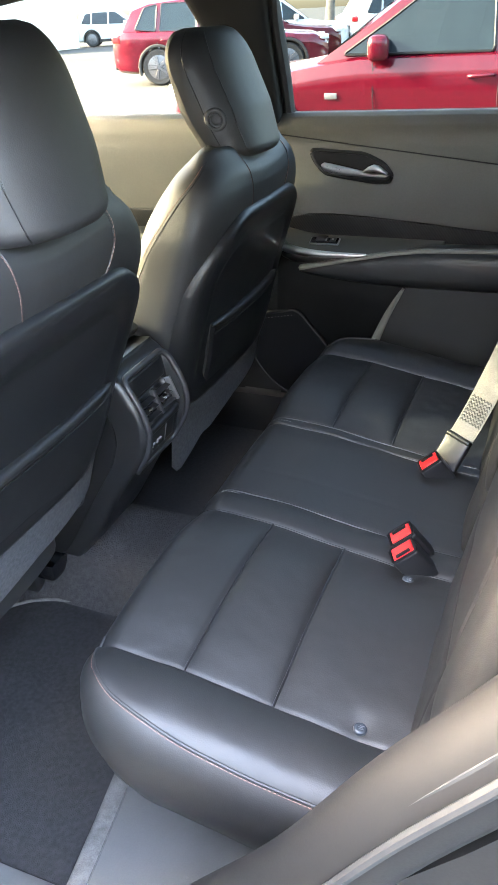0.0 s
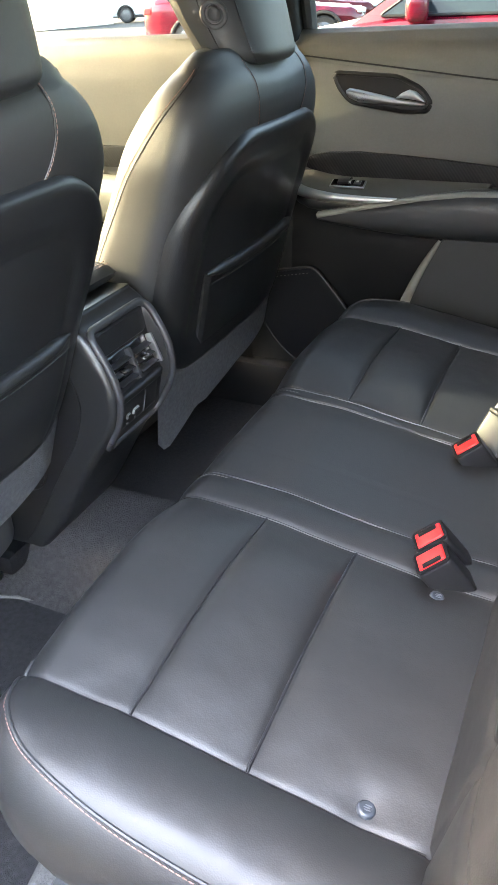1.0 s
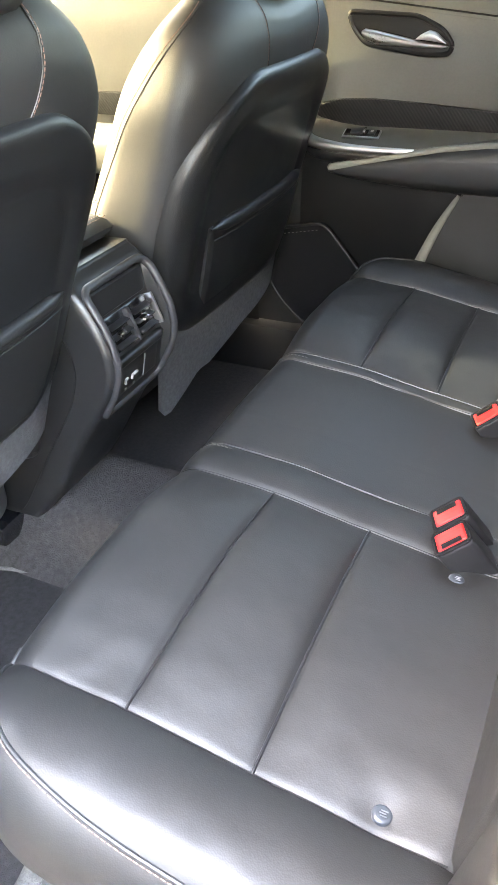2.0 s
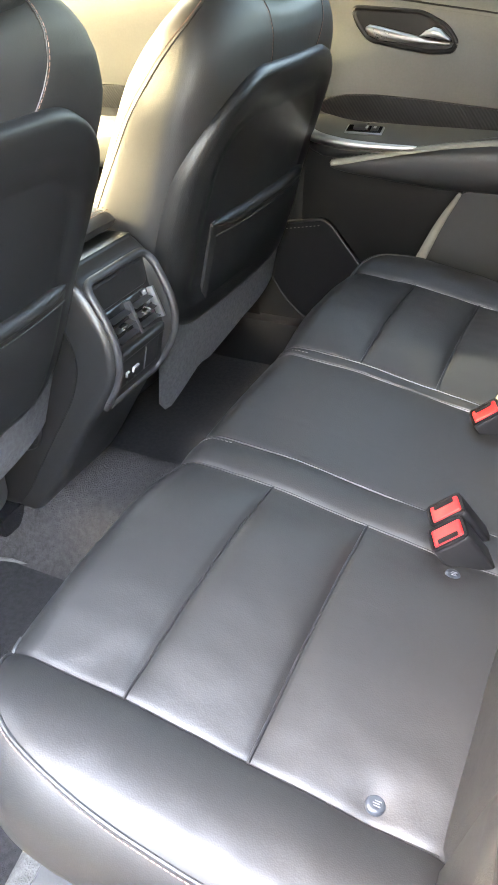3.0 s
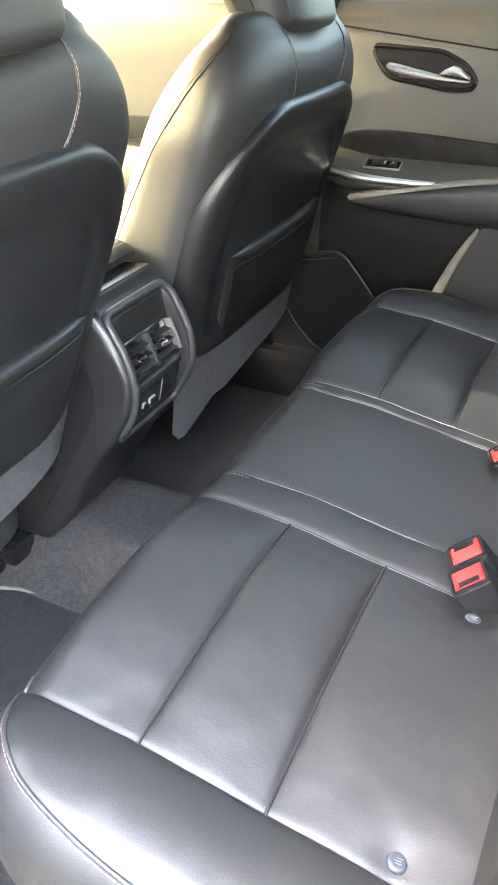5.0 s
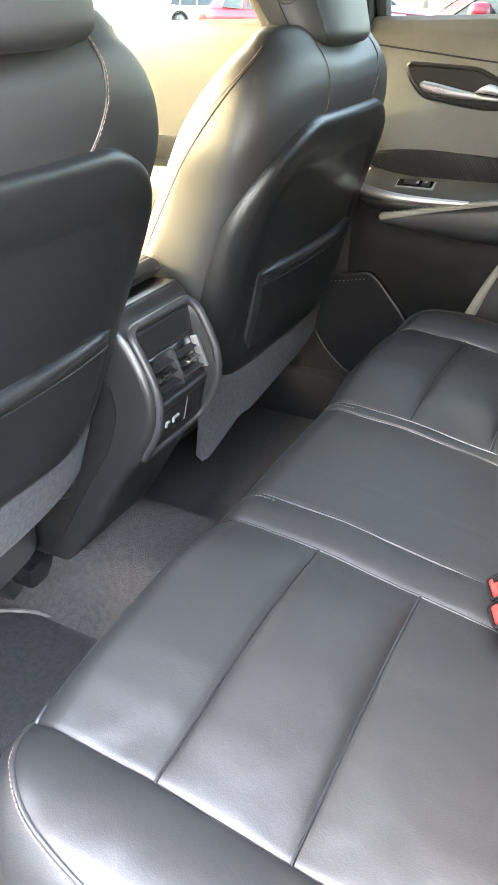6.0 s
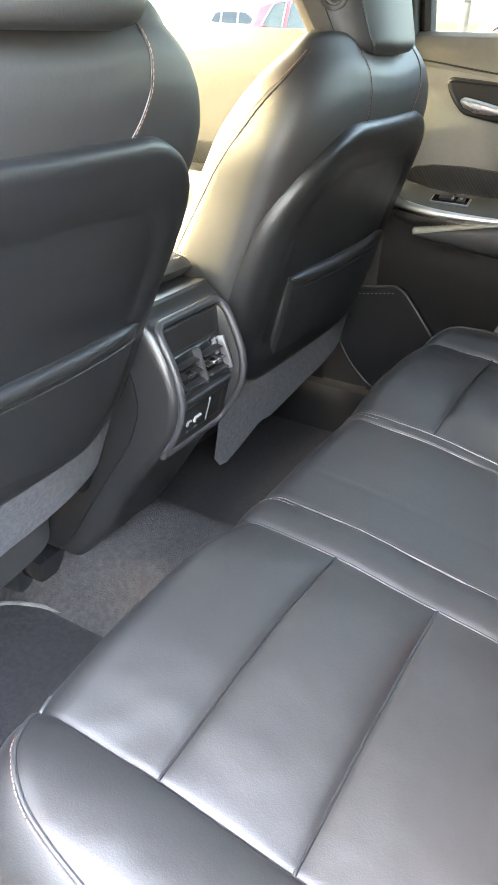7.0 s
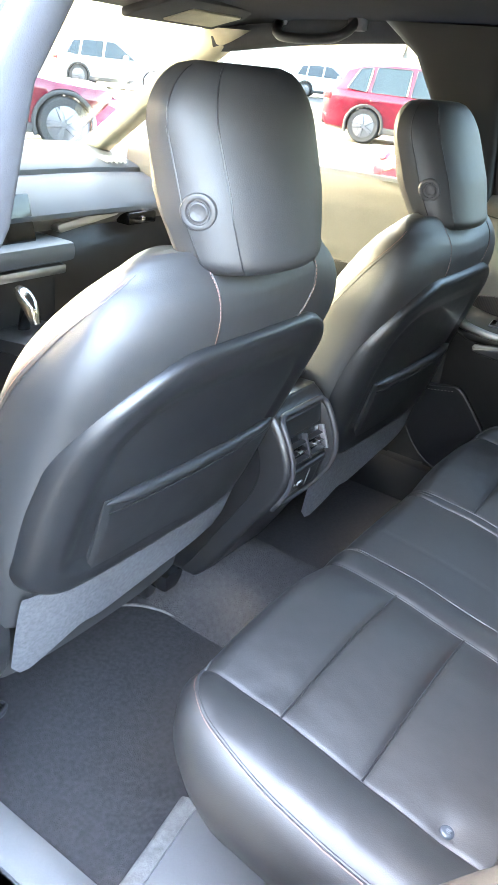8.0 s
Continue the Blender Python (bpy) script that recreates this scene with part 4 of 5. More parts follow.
shelf = rounded([(0.018, 0.690), (0.026, 0.645), (0.052, 0.612), (0.11, 0.600), (0.40, 0.600), (0.42, 0.690)], 0.02)
bm = bmesh.new()
skin(bm, [[(x, y, shelf_z(y) - 0.014) for x, y in shelf], [(x, y, shelf_z(y)) for x, y in shelf]])
piece("switch_shelf", bm, M_SHELF, rd, "charcoal switch shelf")
piece("chrome_strip", tubed(smooth_line([(0.020, 0.652, 0.969), (0.030, 0.626, 0.960), (0.055, 0.606, 0.951), (0.11, 0.596, 0.945), (0.17, 0.597, 0.943), (0.25, 0.602, 0.943)], 8), [0.0105] * 10 + [0.0105 - 0.0002 * k for k in range(31)], 12, 1.2), M_HANDLE, rd, "satin chrome strip along the shelf")
piece("under_shelf", tubed(smooth_line([(0.026, 0.660, 0.944), (0.045, 0.642, 0.932), (0.09, 0.632, 0.926), (0.20, 0.632, 0.926)], 8), [0.016] * 12 + [0.018] * 13, 12), M_TRIM, rd, "dark curved underside of the shelf")
TILT = Euler((radians(20), 0, 0)).to_matrix()
sw = piece("switch_bezel", boxed((0.140, 0.640, shelf_z(0.640) + 0.001), (0.072, 0.026, 0.004), 0.0015, TILT), M_SILVER, rd, "satin switch bezel")
piece("switch_well", boxed((0.140, 0.640, shelf_z(0.640) + 0.0025), (0.066, 0.021, 0.004), 0.001, TILT), M_GLOSS, sw, "black switch well")
piece("window_switch", boxed((0.131, 0.640, shelf_z(0.640) + 0.006), (0.024, 0.016, 0.007), 0.003, TILT), M_BLACK, sw, "black rocker window switch")
piece("switch_tip", boxed((0.146, 0.639, shelf_z(0.640) + 0.008), (0.005, 0.016, 0.007), 0.002, TILT), M_CHROME, sw, "chrome switch tip")
piece("lock_switch", boxed((0.160, 0.640, shelf_z(0.640) + 0.005), (0.014, 0.016, 0.004), 0.0015, TILT), M_TRIM, sw, "grey lock switch")
piece("symbol", boxed((0.160, 0.640, shelf_z(0.640) + 0.0072), (0.005, 0.006, 0.0008), 0, TILT), M_WHITE, sw, "white printed symbol", smooth=False)
# armrest pad
bm = bmesh.new()
rings = []
rows = [(0.092, 0.905, 0.003, 0.004), (0.097, 0.905, 0.006, 0.007), (0.12, 0.9045, 0.011, 0.012), (0.16, 0.906, 0.018, 0.018), (0.22, 0.909, 0.028, 0.026), (0.30, 0.9135, 0.0395, 0.036), (0.38, 0.918, 0.046, 0.044), (0.55, 0.922, 0.049, 0.050), (0.90, 0.922, 0.049, 0.050)]
for x, z, hz, hy in [tuple(np.array(a) * (1 - f / 6) + np.array(b) * f / 6) for a, b in zip(rows, rows[1:]) for f in range(6)] + [rows[-1]]:
    row = []
    cy = 0.588 + hy
    for k in range(28):
        c, s = math.cos(2 * math.pi * k / 28), math.sin(2 * math.pi * k / 28)
        row.append((x, cy + hy * math.copysign(abs(c) ** 0.6, c), z + hz * math.copysign(abs(s) ** 0.7, s)))
    rings.append(row)
skin(bm, rings)
ap = piece("armrest", bm, M_POCKET, rd, "dark vinyl armrest pad with pale edge")
edge = [Vector(r[10]) for r in rings]
top = [Vector(r[9]) for r in rings]
# the roll's paler colour holds the sun that falls on it
piece("edge_roll", tubed([p + Vector((0, 0.001, -0.001)) for p in top], [min(0.0068, 0.0042 + 0.0005 * k) for k in range(len(top))], 10), M_ROLL, ap, "rolled vinyl edge, coloured pale for sunlight")
piece("stitching", stitches([p + Vector((0, 0.004, 0.0065)) for p in top], 0.005, 0.0035, 0.0006), M_THREADGREY, ap, "grey stitched seam thread")
# speaker grille
sp = [(-0.06, 0.755), (0.055, 0.779), (0.075, 0.768), (0.15, 0.680), (0.17, 0.60), (0.10, 0.535), (0.02, 0.550), (-0.035, 0.60), (-0.07, 0.66)]
spo = rounded(sp, 0.03)
grille = piece("speaker_grille", plated(spo, "y", 0.652, 0.675, 0.003), M_MESH, rd, "black speaker mesh")
loop = [Vector((a, 0.654, b)) for a, b in spo]
piece("grille_rim", tubed(loop + [loop[0]], 0.0034, 8), M_DOORLOW, grille, "dark raised rim")
piece("stitching", stitches([Vector((-0.05 + 0.105 * k / 16, 0.6505, 0.757 + 0.0205 * k / 16 - 0.011)) for k in range(17)], 0.004, 0.005, 0.0009), M_THREADGREY, grille, "row of pale dots")
# wheelhouse trim beside the backrest
bm = plated(rounded([(0.262, 0.70), (0.338, 0.868), (0.352, 0.875), (0.95, 0.875), (0.95, 0.45), (0.30, 0.45)], 0.01), "y", 0.612, 0.668, 0.026)
tagged(part("trim", bm, M_WHEELHOUSE), "dark plastic wheelhouse trim beside the rear seat", "trim", kind="structure")
# pale tube added along the front edge in place of the light there
bm = tubed(smooth_line([(0.262, 0.612, 0.700), (0.285, 0.606, 0.760), (0.308, 0.604, 0.815), (0.338, 0.606, 0.872)], 8), [0.003 + 0.008 * (1 - k / 24) ** 0.6 * min(1, k / 4 + 0.2) for k in range(25)], 10, 0.45, (0, 1, 0))
tagged(part("trim", bm, M_ROLL), "pale edging put in for the light along the wheelhouse trim", "trim", kind="structure")
# kick plate step below the far door
tagged(part("trim", boxed((-0.15, 0.688, 0.455), (2.1, 0.075, 0.150), 0.018), M_DOORLOW), "charcoal plastic door sill trim", "trim", kind="structure")

# front door on the far side
fd = thing_at("front_door", "charcoal front door panel brightly lit by daylight", "car door", (-0.55, 0.72, 0.5))
piece("upper_panel", door_skin(-1.12, -0.10, 1, 0.94, 1.236), M_DOOR, fd, "padded charcoal vinyl upper panel")
piece("lower_panel", door_skin(-1.12, -0.10, 1, 0.44, 0.94, False), M_DOORLOW, fd, "dark plastic lower panel")
piece("outer_skin", outer_panel(-1.12, -0.10, 1), M_PAINTSILVER, fd)
piece("woven_trim", plated([(a - 0.93, b) for a, b in [(0.0, 0.985), (0.1, 1.005), (0.5, 1.01), (0.80, 1.01), (0.80, 0.975), (0.5, 0.965), (0.1, 0.965)]], "y", 0.667, 0.686, 0.003), M_CARBON, fd, "black carbon-weave trim strip")
bm = bmesh.new()
skin(bm, [[(x, 0.64 + 0.05 * math.copysign(abs(math.cos(k * math.pi / 12)) ** 0.6, math.cos(k * math.pi / 12)), 0.90 + 0.05 * math.copysign(abs(math.sin(k * math.pi / 12)) ** 0.7, math.sin(k * math.pi / 12))) for k in range(24)] for x in (-0.95, -0.7, -0.4, -0.16)])
piece("armrest", bm, M_DOOR, fd, "charcoal vinyl armrest pad")
piece("stitching", stitches([(-1.05 + 0.9 * k / 60, 0.6855, zc(-1.05 + 0.9 * k / 60) - 0.115) for k in range(61)], 0.006, 0.003, 0.0009), M_THREADGREY, fd, "grey stitched seam thread")
# front door on the near side
ld = thing_at("front_door", "charcoal driver's door panel, closed", "car door", (-0.55, -0.72, 0.5))
piece("inner_panel", door_skin(-1.12, -0.10, -1, 0.44, 1.236, False), M_DOOR, ld)
piece("outer_skin", outer_panel(-1.12, -0.10, -1), M_PAINTSILVER, ld)

# ---- pillars, roof ----
def pillar(name, rows, mat, label):
    """A trim pillar: rows of (centre, half x, half y)."""
    bm = bmesh.new()
    rings = []
    for (x, y, z), hx, hy in rows:
        rings.append([(x + hx * math.copysign(abs(math.cos(a)) ** 0.5, math.cos(a)), y + hy * math.copysign(abs(math.sin(a)) ** 0.5, math.sin(a)), z) for a in [2 * math.pi * k / 24 for k in range(24)]])
    skin(bm, rings)
    return tagged(part(name, bm, mat), label, "pillar", kind="structure")


for s in (1, -1):
    off = 0.0 if s > 0 else 0.035
    low = 0.0 if s > 0 else -0.085
    # the far pillar takes the darker trim colour, painted for its shade
    pillar("trim_b_pillar", [((off + low - 0.065, s * 0.735, 0.45), 0.085, 0.05), ((off + low * 0.7 - 0.065, s * 0.735, 1.18), 0.085, 0.05), ((off - 0.066, s * 0.705, 1.30), 0.082, 0.04), ((off - 0.07, s * 0.665, 1.42), 0.082, 0.035), ((off - 0.08, s * 0.615, 1.50), 0.10, 0.035), ((-0.085, s * 0.57, 1.56), 0.16, 0.04)], M_CLOTH if s < 0 else M_SEAL, "charcoal fabric-trimmed centre pillar, the far one darkened for shade")
    bm = tubed(smooth_line([(0.028, s * 0.74, 1.20), (0.026, s * 0.705, 1.32), (0.022, s * 0.66, 1.45), (0.03, s * 0.63, 1.51)], 6), 0.013, 8, 1.4)
    tagged(part("trim", bm, M_RUBBER), "black rubber door seal", "trim", kind="structure")
    pillar("trim_a_pillar", [((-1.28, s * 0.66, 1.14), 0.06, 0.035), ((-1.14, s * 0.645, 1.23), 0.055, 0.03), ((-0.95, s * 0.61, 1.345), 0.055, 0.028), ((-0.76, s * 0.575, 1.455), 0.055, 0.03), ((-0.66, s * 0.555, 1.52), 0.07, 0.035)], M_PILLAR, "pale cloth-covered windscreen pillar")
    pillar("trim_c_pillar", [((1.02, s * 0.75, 0.5), 0.12, 0.06), ((1.02, s * 0.73, 1.22), 0.14, 0.05), ((0.98, s * 0.62, 1.55), 0.16, 0.05)], M_TRIM, "charcoal rear quarter pillar trim")
    # roof rail
    bm = tubed(smooth_line([(-0.70, s * 0.56, 1.50), (-0.45, s * 0.60, 1.535), (-0.15, s * 0.62, 1.557), (0.3, s * 0.62, 1.560), (0.9, s * 0.60, 1.545)], 8), 0.034, 10)
    tagged(part("trim_roof_rail", bm, M_HEAD), "grey cloth roof rail trim", "trim", kind="structure")

bm = bmesh.new()
rings = []
for i in range(31):
    x = -0.72 + 1.85 * i / 30
    zr = lerp_table([(-0.72, 1.535), (-0.45, 1.58), (-0.1, 1.595), (0.4, 1.595), (1.13, 1.55)], x)
    rings.append([(x, -0.62 + 1.24 * k / 24, zr - 0.035 * abs(-1 + 2 * k / 24) ** 4) for k in range(25)])
skin(bm, rings, closed=False, caps=False)
bmesh.ops.solidify(bm, geom=bm.faces[:], thickness=0.03)
tagged(part("ceiling", bm, M_HEAD), "grey woven headliner under the car roof", "ceiling", kind="structure")
bm = boxed((0.2, 0, 1.645), (1.9, 1.26, 0.03), 0.012)
tagged(part("roof", bm, M_PAINTSILVER), "plain painted car roof", "roof", kind="structure")
# rear wall of the cabin
tagged(part("wall_rear", boxed((1.16, 0, 0.95), (0.04, 1.5, 1.2), 0.01), M_TRIM), "dark closing panel behind the rear seat", "wall", kind="structure")

gh = thing_at("grab_handle", "grey plastic roof grab handle", "grab handle", (-0.42, 0.57, 1.53))
piece("bar", tubed(smooth_line([(-0.52, 0.565, 1.55), (-0.51, 0.535, 1.525), (-0.47, 0.52, 1.512), (-0.37, 0.52, 1.515), (-0.33, 0.535, 1.53), (-0.32, 0.565, 1.555)], 6), 0.011, 10), M_TRIM, gh)
for x in (-0.52, -0.32):
    piece("mount", boxed((x, 0.572, 1.552), (0.04, 0.03, 0.03), 0.008), M_PIPING, gh, "pale plastic mount")
vis = thing_at("sun_visor", "grey sun visor folded up under the roof", "sun visor", (-0.62, 0.33, 1.51))
piece("panel", boxed((-0.62, 0.40, 1.543), (0.17, 0.36, 0.02), 0.009, Euler((0, radians(-14), 0)).to_matrix()), M_HEAD, vis)
piece("mirror_cover", boxed((-0.62, 0.40, 1.531), (0.09, 0.17, 0.006), 0.003, Euler((0, radians(-14), 0)).to_matrix()), M_PILLAR, vis, "pale mirror cover")

tagged(part("wall_pillar", boxed((-0.125, -0.845, 0.96), (0.15, 0.12, 1.10), 0.02), M_PAINTSILVER), "painted outer skin of the centre pillar", "wall", kind="structure")

# ---- sills on the near side ----
bm = bmesh.new()
prof_s = [(-0.642, 0.405), (-0.648, 0.425), (-0.665, 0.434), (-0.70, 0.436), (-0.715, 0.430), (-0.722, 0.436), (-0.77, 0.436), (-0.80, 0.42), (-0.81, 0.30)]
skin(bm, [[(x, y, z) for y, z in prof_s] for x in (-0.6, -0.2, 0.2, 0.62)], closed=False, caps=False)
bmesh.ops.solidify(bm, geom=bm.faces[:], thickness=0.004)
tagged(part("trim_sill", bm, M_SILL), "light grey plastic door sill plate", "sill", kind="structure")
bm = bmesh.new()
skin(bm, [[(0.158, -0.47, 0.415), (0.19, -0.66, 0.425)], [(0.165, -0.47, 0.428), (0.197, -0.66, 0.438)], [(0.34, -0.47, 0.46), (0.37, -0.66, 0.45)], [(0.60, -0.47, 0.56), (0.62, -0.68, 0.53)]], closed=False, caps=False)
bmesh.ops.solidify(bm, geom=bm.faces[:], thickness=0.006)
tagged(part("trim", bm, M_SILL), "grey plastic kick panel under the rear cushion", "trim", kind="structure")
bm = tubed([(0.146, -0.46, 0.418), (0.160, -0.54, 0.42), (0.181, -0.67, 0.424)], 0.017, 10, 0.45)
tagged(part("trim", bm, M_EDGING), "grey felt carpet edging", "trim", kind="structure")
# wheel arch trim and seal at the rear of the door opening
arch = smooth_line([(0.33, -0.715, 0.50), (0.415, -0.72, 0.625), (0.52, -0.725, 0.77), (0.61, -0.725, 0.92), (0.70, -0.72, 1.05), (0.79, -0.71, 1.20), (0.84, -0.67, 1.38), (0.86, -0.62, 1.53)], 8)
tagged(part("trim_door_seal", tubed(arch, 0.040, 14, 1.0), M_SEAL), "dark rubber-edged rear door frame seal", "door seal", kind="structure")
for dy, dz, r in ((-0.028, 0.030, 0.006), (-0.040, 0.012, 0.005)):
    tagged(part("trim_door_seal", tubed([p + Vector((0, dy, dz)) for p in arch], r, 8), M_RUBBER), "thin black rubber lip along the door frame", "door seal", kind="structure")
bm = plated([(0.36, 0.45), (0.46, 0.66), (0.56, 0.79), (0.66, 0.92), (0.75, 1.05), (0.83, 1.22), (1.2, 1.22), (1.2, 0.4)], "y", -0.745, -0.665)
tagged(part("wall_quarter", bm, M_SEAL), "dark wheel arch trim panel", "trim", kind="structure")
tagged(part("wall_quarter", plated([(0.36, 0.30), (0.66, 0.92), (0.83, 1.22), (1.2, 1.22), (1.2, 0.30)], "y", 0.70, 0.88), M_TRIM), "plain rear quarter panel", "wall", kind="structure")
hook = thing_at("mat_hook", "grey plastic floor mat retaining ring", "hook", (-0.21, -0.535, FLOOR))
bm = bmesh.new()
ring = [Vector((-0.224 + 0.015 * math.cos(a), -0.544 + 0.024 * math.sin(a), FLOOR + 0.011)) for a in [2 * math.pi * k / 20 for k in range(21)]]
piece("ring", tube(bm, ring, 0.005, 8), M_FRAME, hook)

# ---- dashboard ----
dash = thing_at("dashboard", "charcoal dashboard with silver trim and air vents", "dashboard", (-1.05, 0, 0.8))
dprof = [(-1.32, 1.183), (-1.25, 1.198), (-1.18, 1.196), (-1.08, 1.177), (-1.025, 1.162), (-1.014, 1.156), (-1.012, 1.144), (-1.0, 1.1445), (-0.95, 1.128), (-0.90, 1.106), (-0.868, 1.089), (-0.855, 1.079), (-0.853, 1.068), (-0.875, 1.054), (-0.90, 1.03)]
bm = bmesh.new()
cols = []
for k in range(31):
    y = -0.69 + 1.38 * k / 30
    e = 0.05 * (abs(y) / 0.69) ** 6
    cols.append([(x - e, y, z - 0.02 * (abs(y) / 0.69) ** 4) for x, z in dprof])
skin(bm, cols, closed=False, caps=False)
bmesh.ops.solidify(bm, geom=bm.faces[:], thickness=0.012)
piece("upper_pad", bm, M_DASH, dash, "charcoal vinyl upper dash pad")
lprof = [(-0.90, 1.03), (-0.89, 1.005), (-0.87, 0.98), (-0.865, 0.90), (-0.88, 0.80), (-0.95, 0.62), (-1.05, 0.55)]
bm = bmesh.new()
skin(bm, [[(x, y, z) for x, z in lprof] for y in [-0.69 + 1.38 * k / 20 for k in range(21)]], closed=False, caps=False)
bmesh.ops.solidify(bm, geom=bm.faces[:], thickness=0.012)
piece("lower_panel", bm, M_BLACK, dash, "black lower dash and glovebox")
piece("silver_trim", plated(rounded([(0.185, 1.030), (0.385, 1.058), (0.405, 1.072), (0.375, 1.076), (0.18, 1.050)], 0.008), "x", -0.886, -0.860, 0.004), M_SILVER, dash, "satin silver trim")
v = piece("air_vent", boxed((-0.87, 0.470, 1.045), (0.05, 0.11, 0.034), 0.008), M_GLOSS, dash, "black side air vent")
piece("thumb_tab", boxed((-0.842, 0.465, 1.045), (0.01, 0.014, 0.010), 0.002), M_CHROME, v, "chrome thumb tab")
for k in range(5):
    piece("demist_slot", boxed((-1.06, 0.53 + 0.018 * k, 1.172 - 0.02 * ((0.53 + 0.018 * k) / 0.69) ** 4), (0.05, 0.008, 0.006), 0.002, Euler((0, radians(14), 0)).to_matrix()), M_PIPING, dash, "pale demister slot")
piece("centre_shelf", boxed((-0.885, 0.03, 1.000), (0.18, 0.31, 0.05), 0.02), M_DASH, dash, "charcoal shelf over the centre column")
piece("centre_trim", boxed((-0.83, 0.02, 0.962), (0.07, 0.26, 0.024), 0.008), M_SILVER, dash, "satin silver control strip")
piece("centre_column", boxed((-0.90, 0.02, 0.82), (0.15, 0.25, 0.28), 0.02), M_BLACK, dash, "black column below the centre shelf")
piece("screen", boxed((-0.865, 0.0, 1.075), (0.02, 0.20, 0.11), 0.006, Euler((0, radians(-14), 0)).to_matrix()), M_GLOSS, dash, "dark touch screen")
gs = thing_at("gear_lever", "chrome and black gear lever on the console", "gear lever", (-0.76, 0, 0.83))
piece("stalk", tubed(smooth_line([(-0.78, 0.0, 0.82), (-0.775, 0.0, 0.86), (-0.765, 0.0, 0.90)], 5), 0.014, 10), M_GLOSS, gs)
piece("grip", tubed(smooth_line([(-0.795, 0.0, 0.935), (-0.775, 0.0, 0.925), (-0.75, 0.0, 0.90), (-0.735, 0.0, 0.865)], 5), [0.012 + 0.008 * math.sin(math.pi * k / 15) for k in range(16)], 12), M_CHROME, gs, "polished chrome grip")

# rear door on the near side, standing open
od = thing_at("rear_door", "charcoal rear door standing wide open", "car door", (0.0, -0.86, 0.4))
bm = boxed((0.42, 0.0, 0.82), (0.90, 0.12, 0.80), 0.04)
for a, b in (((0.02, 1.22), (0.05, 1.58)), ((0.05, 1.58), (0.72, 1.58)), ((0.72, 1.58), (0.86, 1.22))):
    tube(bm, [(a[0], 0, a[1]), (b[0], -0.02, b[1])], 0.03, 8)
bmesh.ops.transform(bm, matrix=pose(0.0, -0.90, 0, 0, 0, -76), verts=bm.verts[:])
piece("door_panel", bm, M_DOORLOW, od)
bm = bmesh.new()
bm.faces.new([bm.verts.new(p) for p in ((0.03, 0.0, 1.20), (0.85, 0.0, 1.20), (0.71, -0.02, 1.575), (0.055, -0.02, 1.575))])
bmesh.ops.solidify(bm, geom=bm.faces[:], thickness=0.004)
bmesh.ops.transform(bm, matrix=pose(0.0, -0.90, 0, 0, 0, -76), verts=bm.verts[:])
piece("door_glass", bm, M_TINTED, od, "dark privacy glass", smooth=False)

# ---- glass ----
def pane(name, pts, label, mat=None):
    bm = bmesh.new()
    vs = [bm.verts.new(p) for p in pts]
    bm.faces.new(vs)
    bmesh.ops.solidify(bm, geom=bm.faces[:], thickness=0.004)
    ob = tagged(part(name, bm, mat or M_GLASS, smooth=False), label, "window", kind="structure")
    ob.visible_shadow = True
    return ob


pane("window_1", [(0.03, 0.755, 1.20), (0.95, 0.755, 1.22), (0.92, 0.65, 1.55), (0.03, 0.655, 1.55)], "tinted rear side window glass", M_TINTED)
pane("window_2", [(-1.25, 0.735, 1.18), (-0.12, 0.755, 1.20), (-0.14, 0.655, 1.54), (-0.62, 0.62, 1.52)], "front side window glass, tinted deep to dim the outdoors")
pane("window_3", [(-1.42, 0.66, 1.12), (-1.42, -0.66, 1.12), (-0.70, -0.55, 1.57), (-0.70, 0.55, 1.57)], "windscreen glass, tinted deep to dim the outdoors")
pane("window_4", [(-1.25, -0.735, 1.18), (-0.12, -0.755, 1.20), (-0.14, -0.655, 1.54), (-0.62, -0.62, 1.52)], "driver's side window glass, tinted deep to dim incoming light")
tagged(part("wall_front", boxed((-1.45, 0, 0.75), (0.06, 1.5, 0.74), 0.02), M_TRIM), "dark bulkhead ahead of the dashboard", "wall", kind="structure")

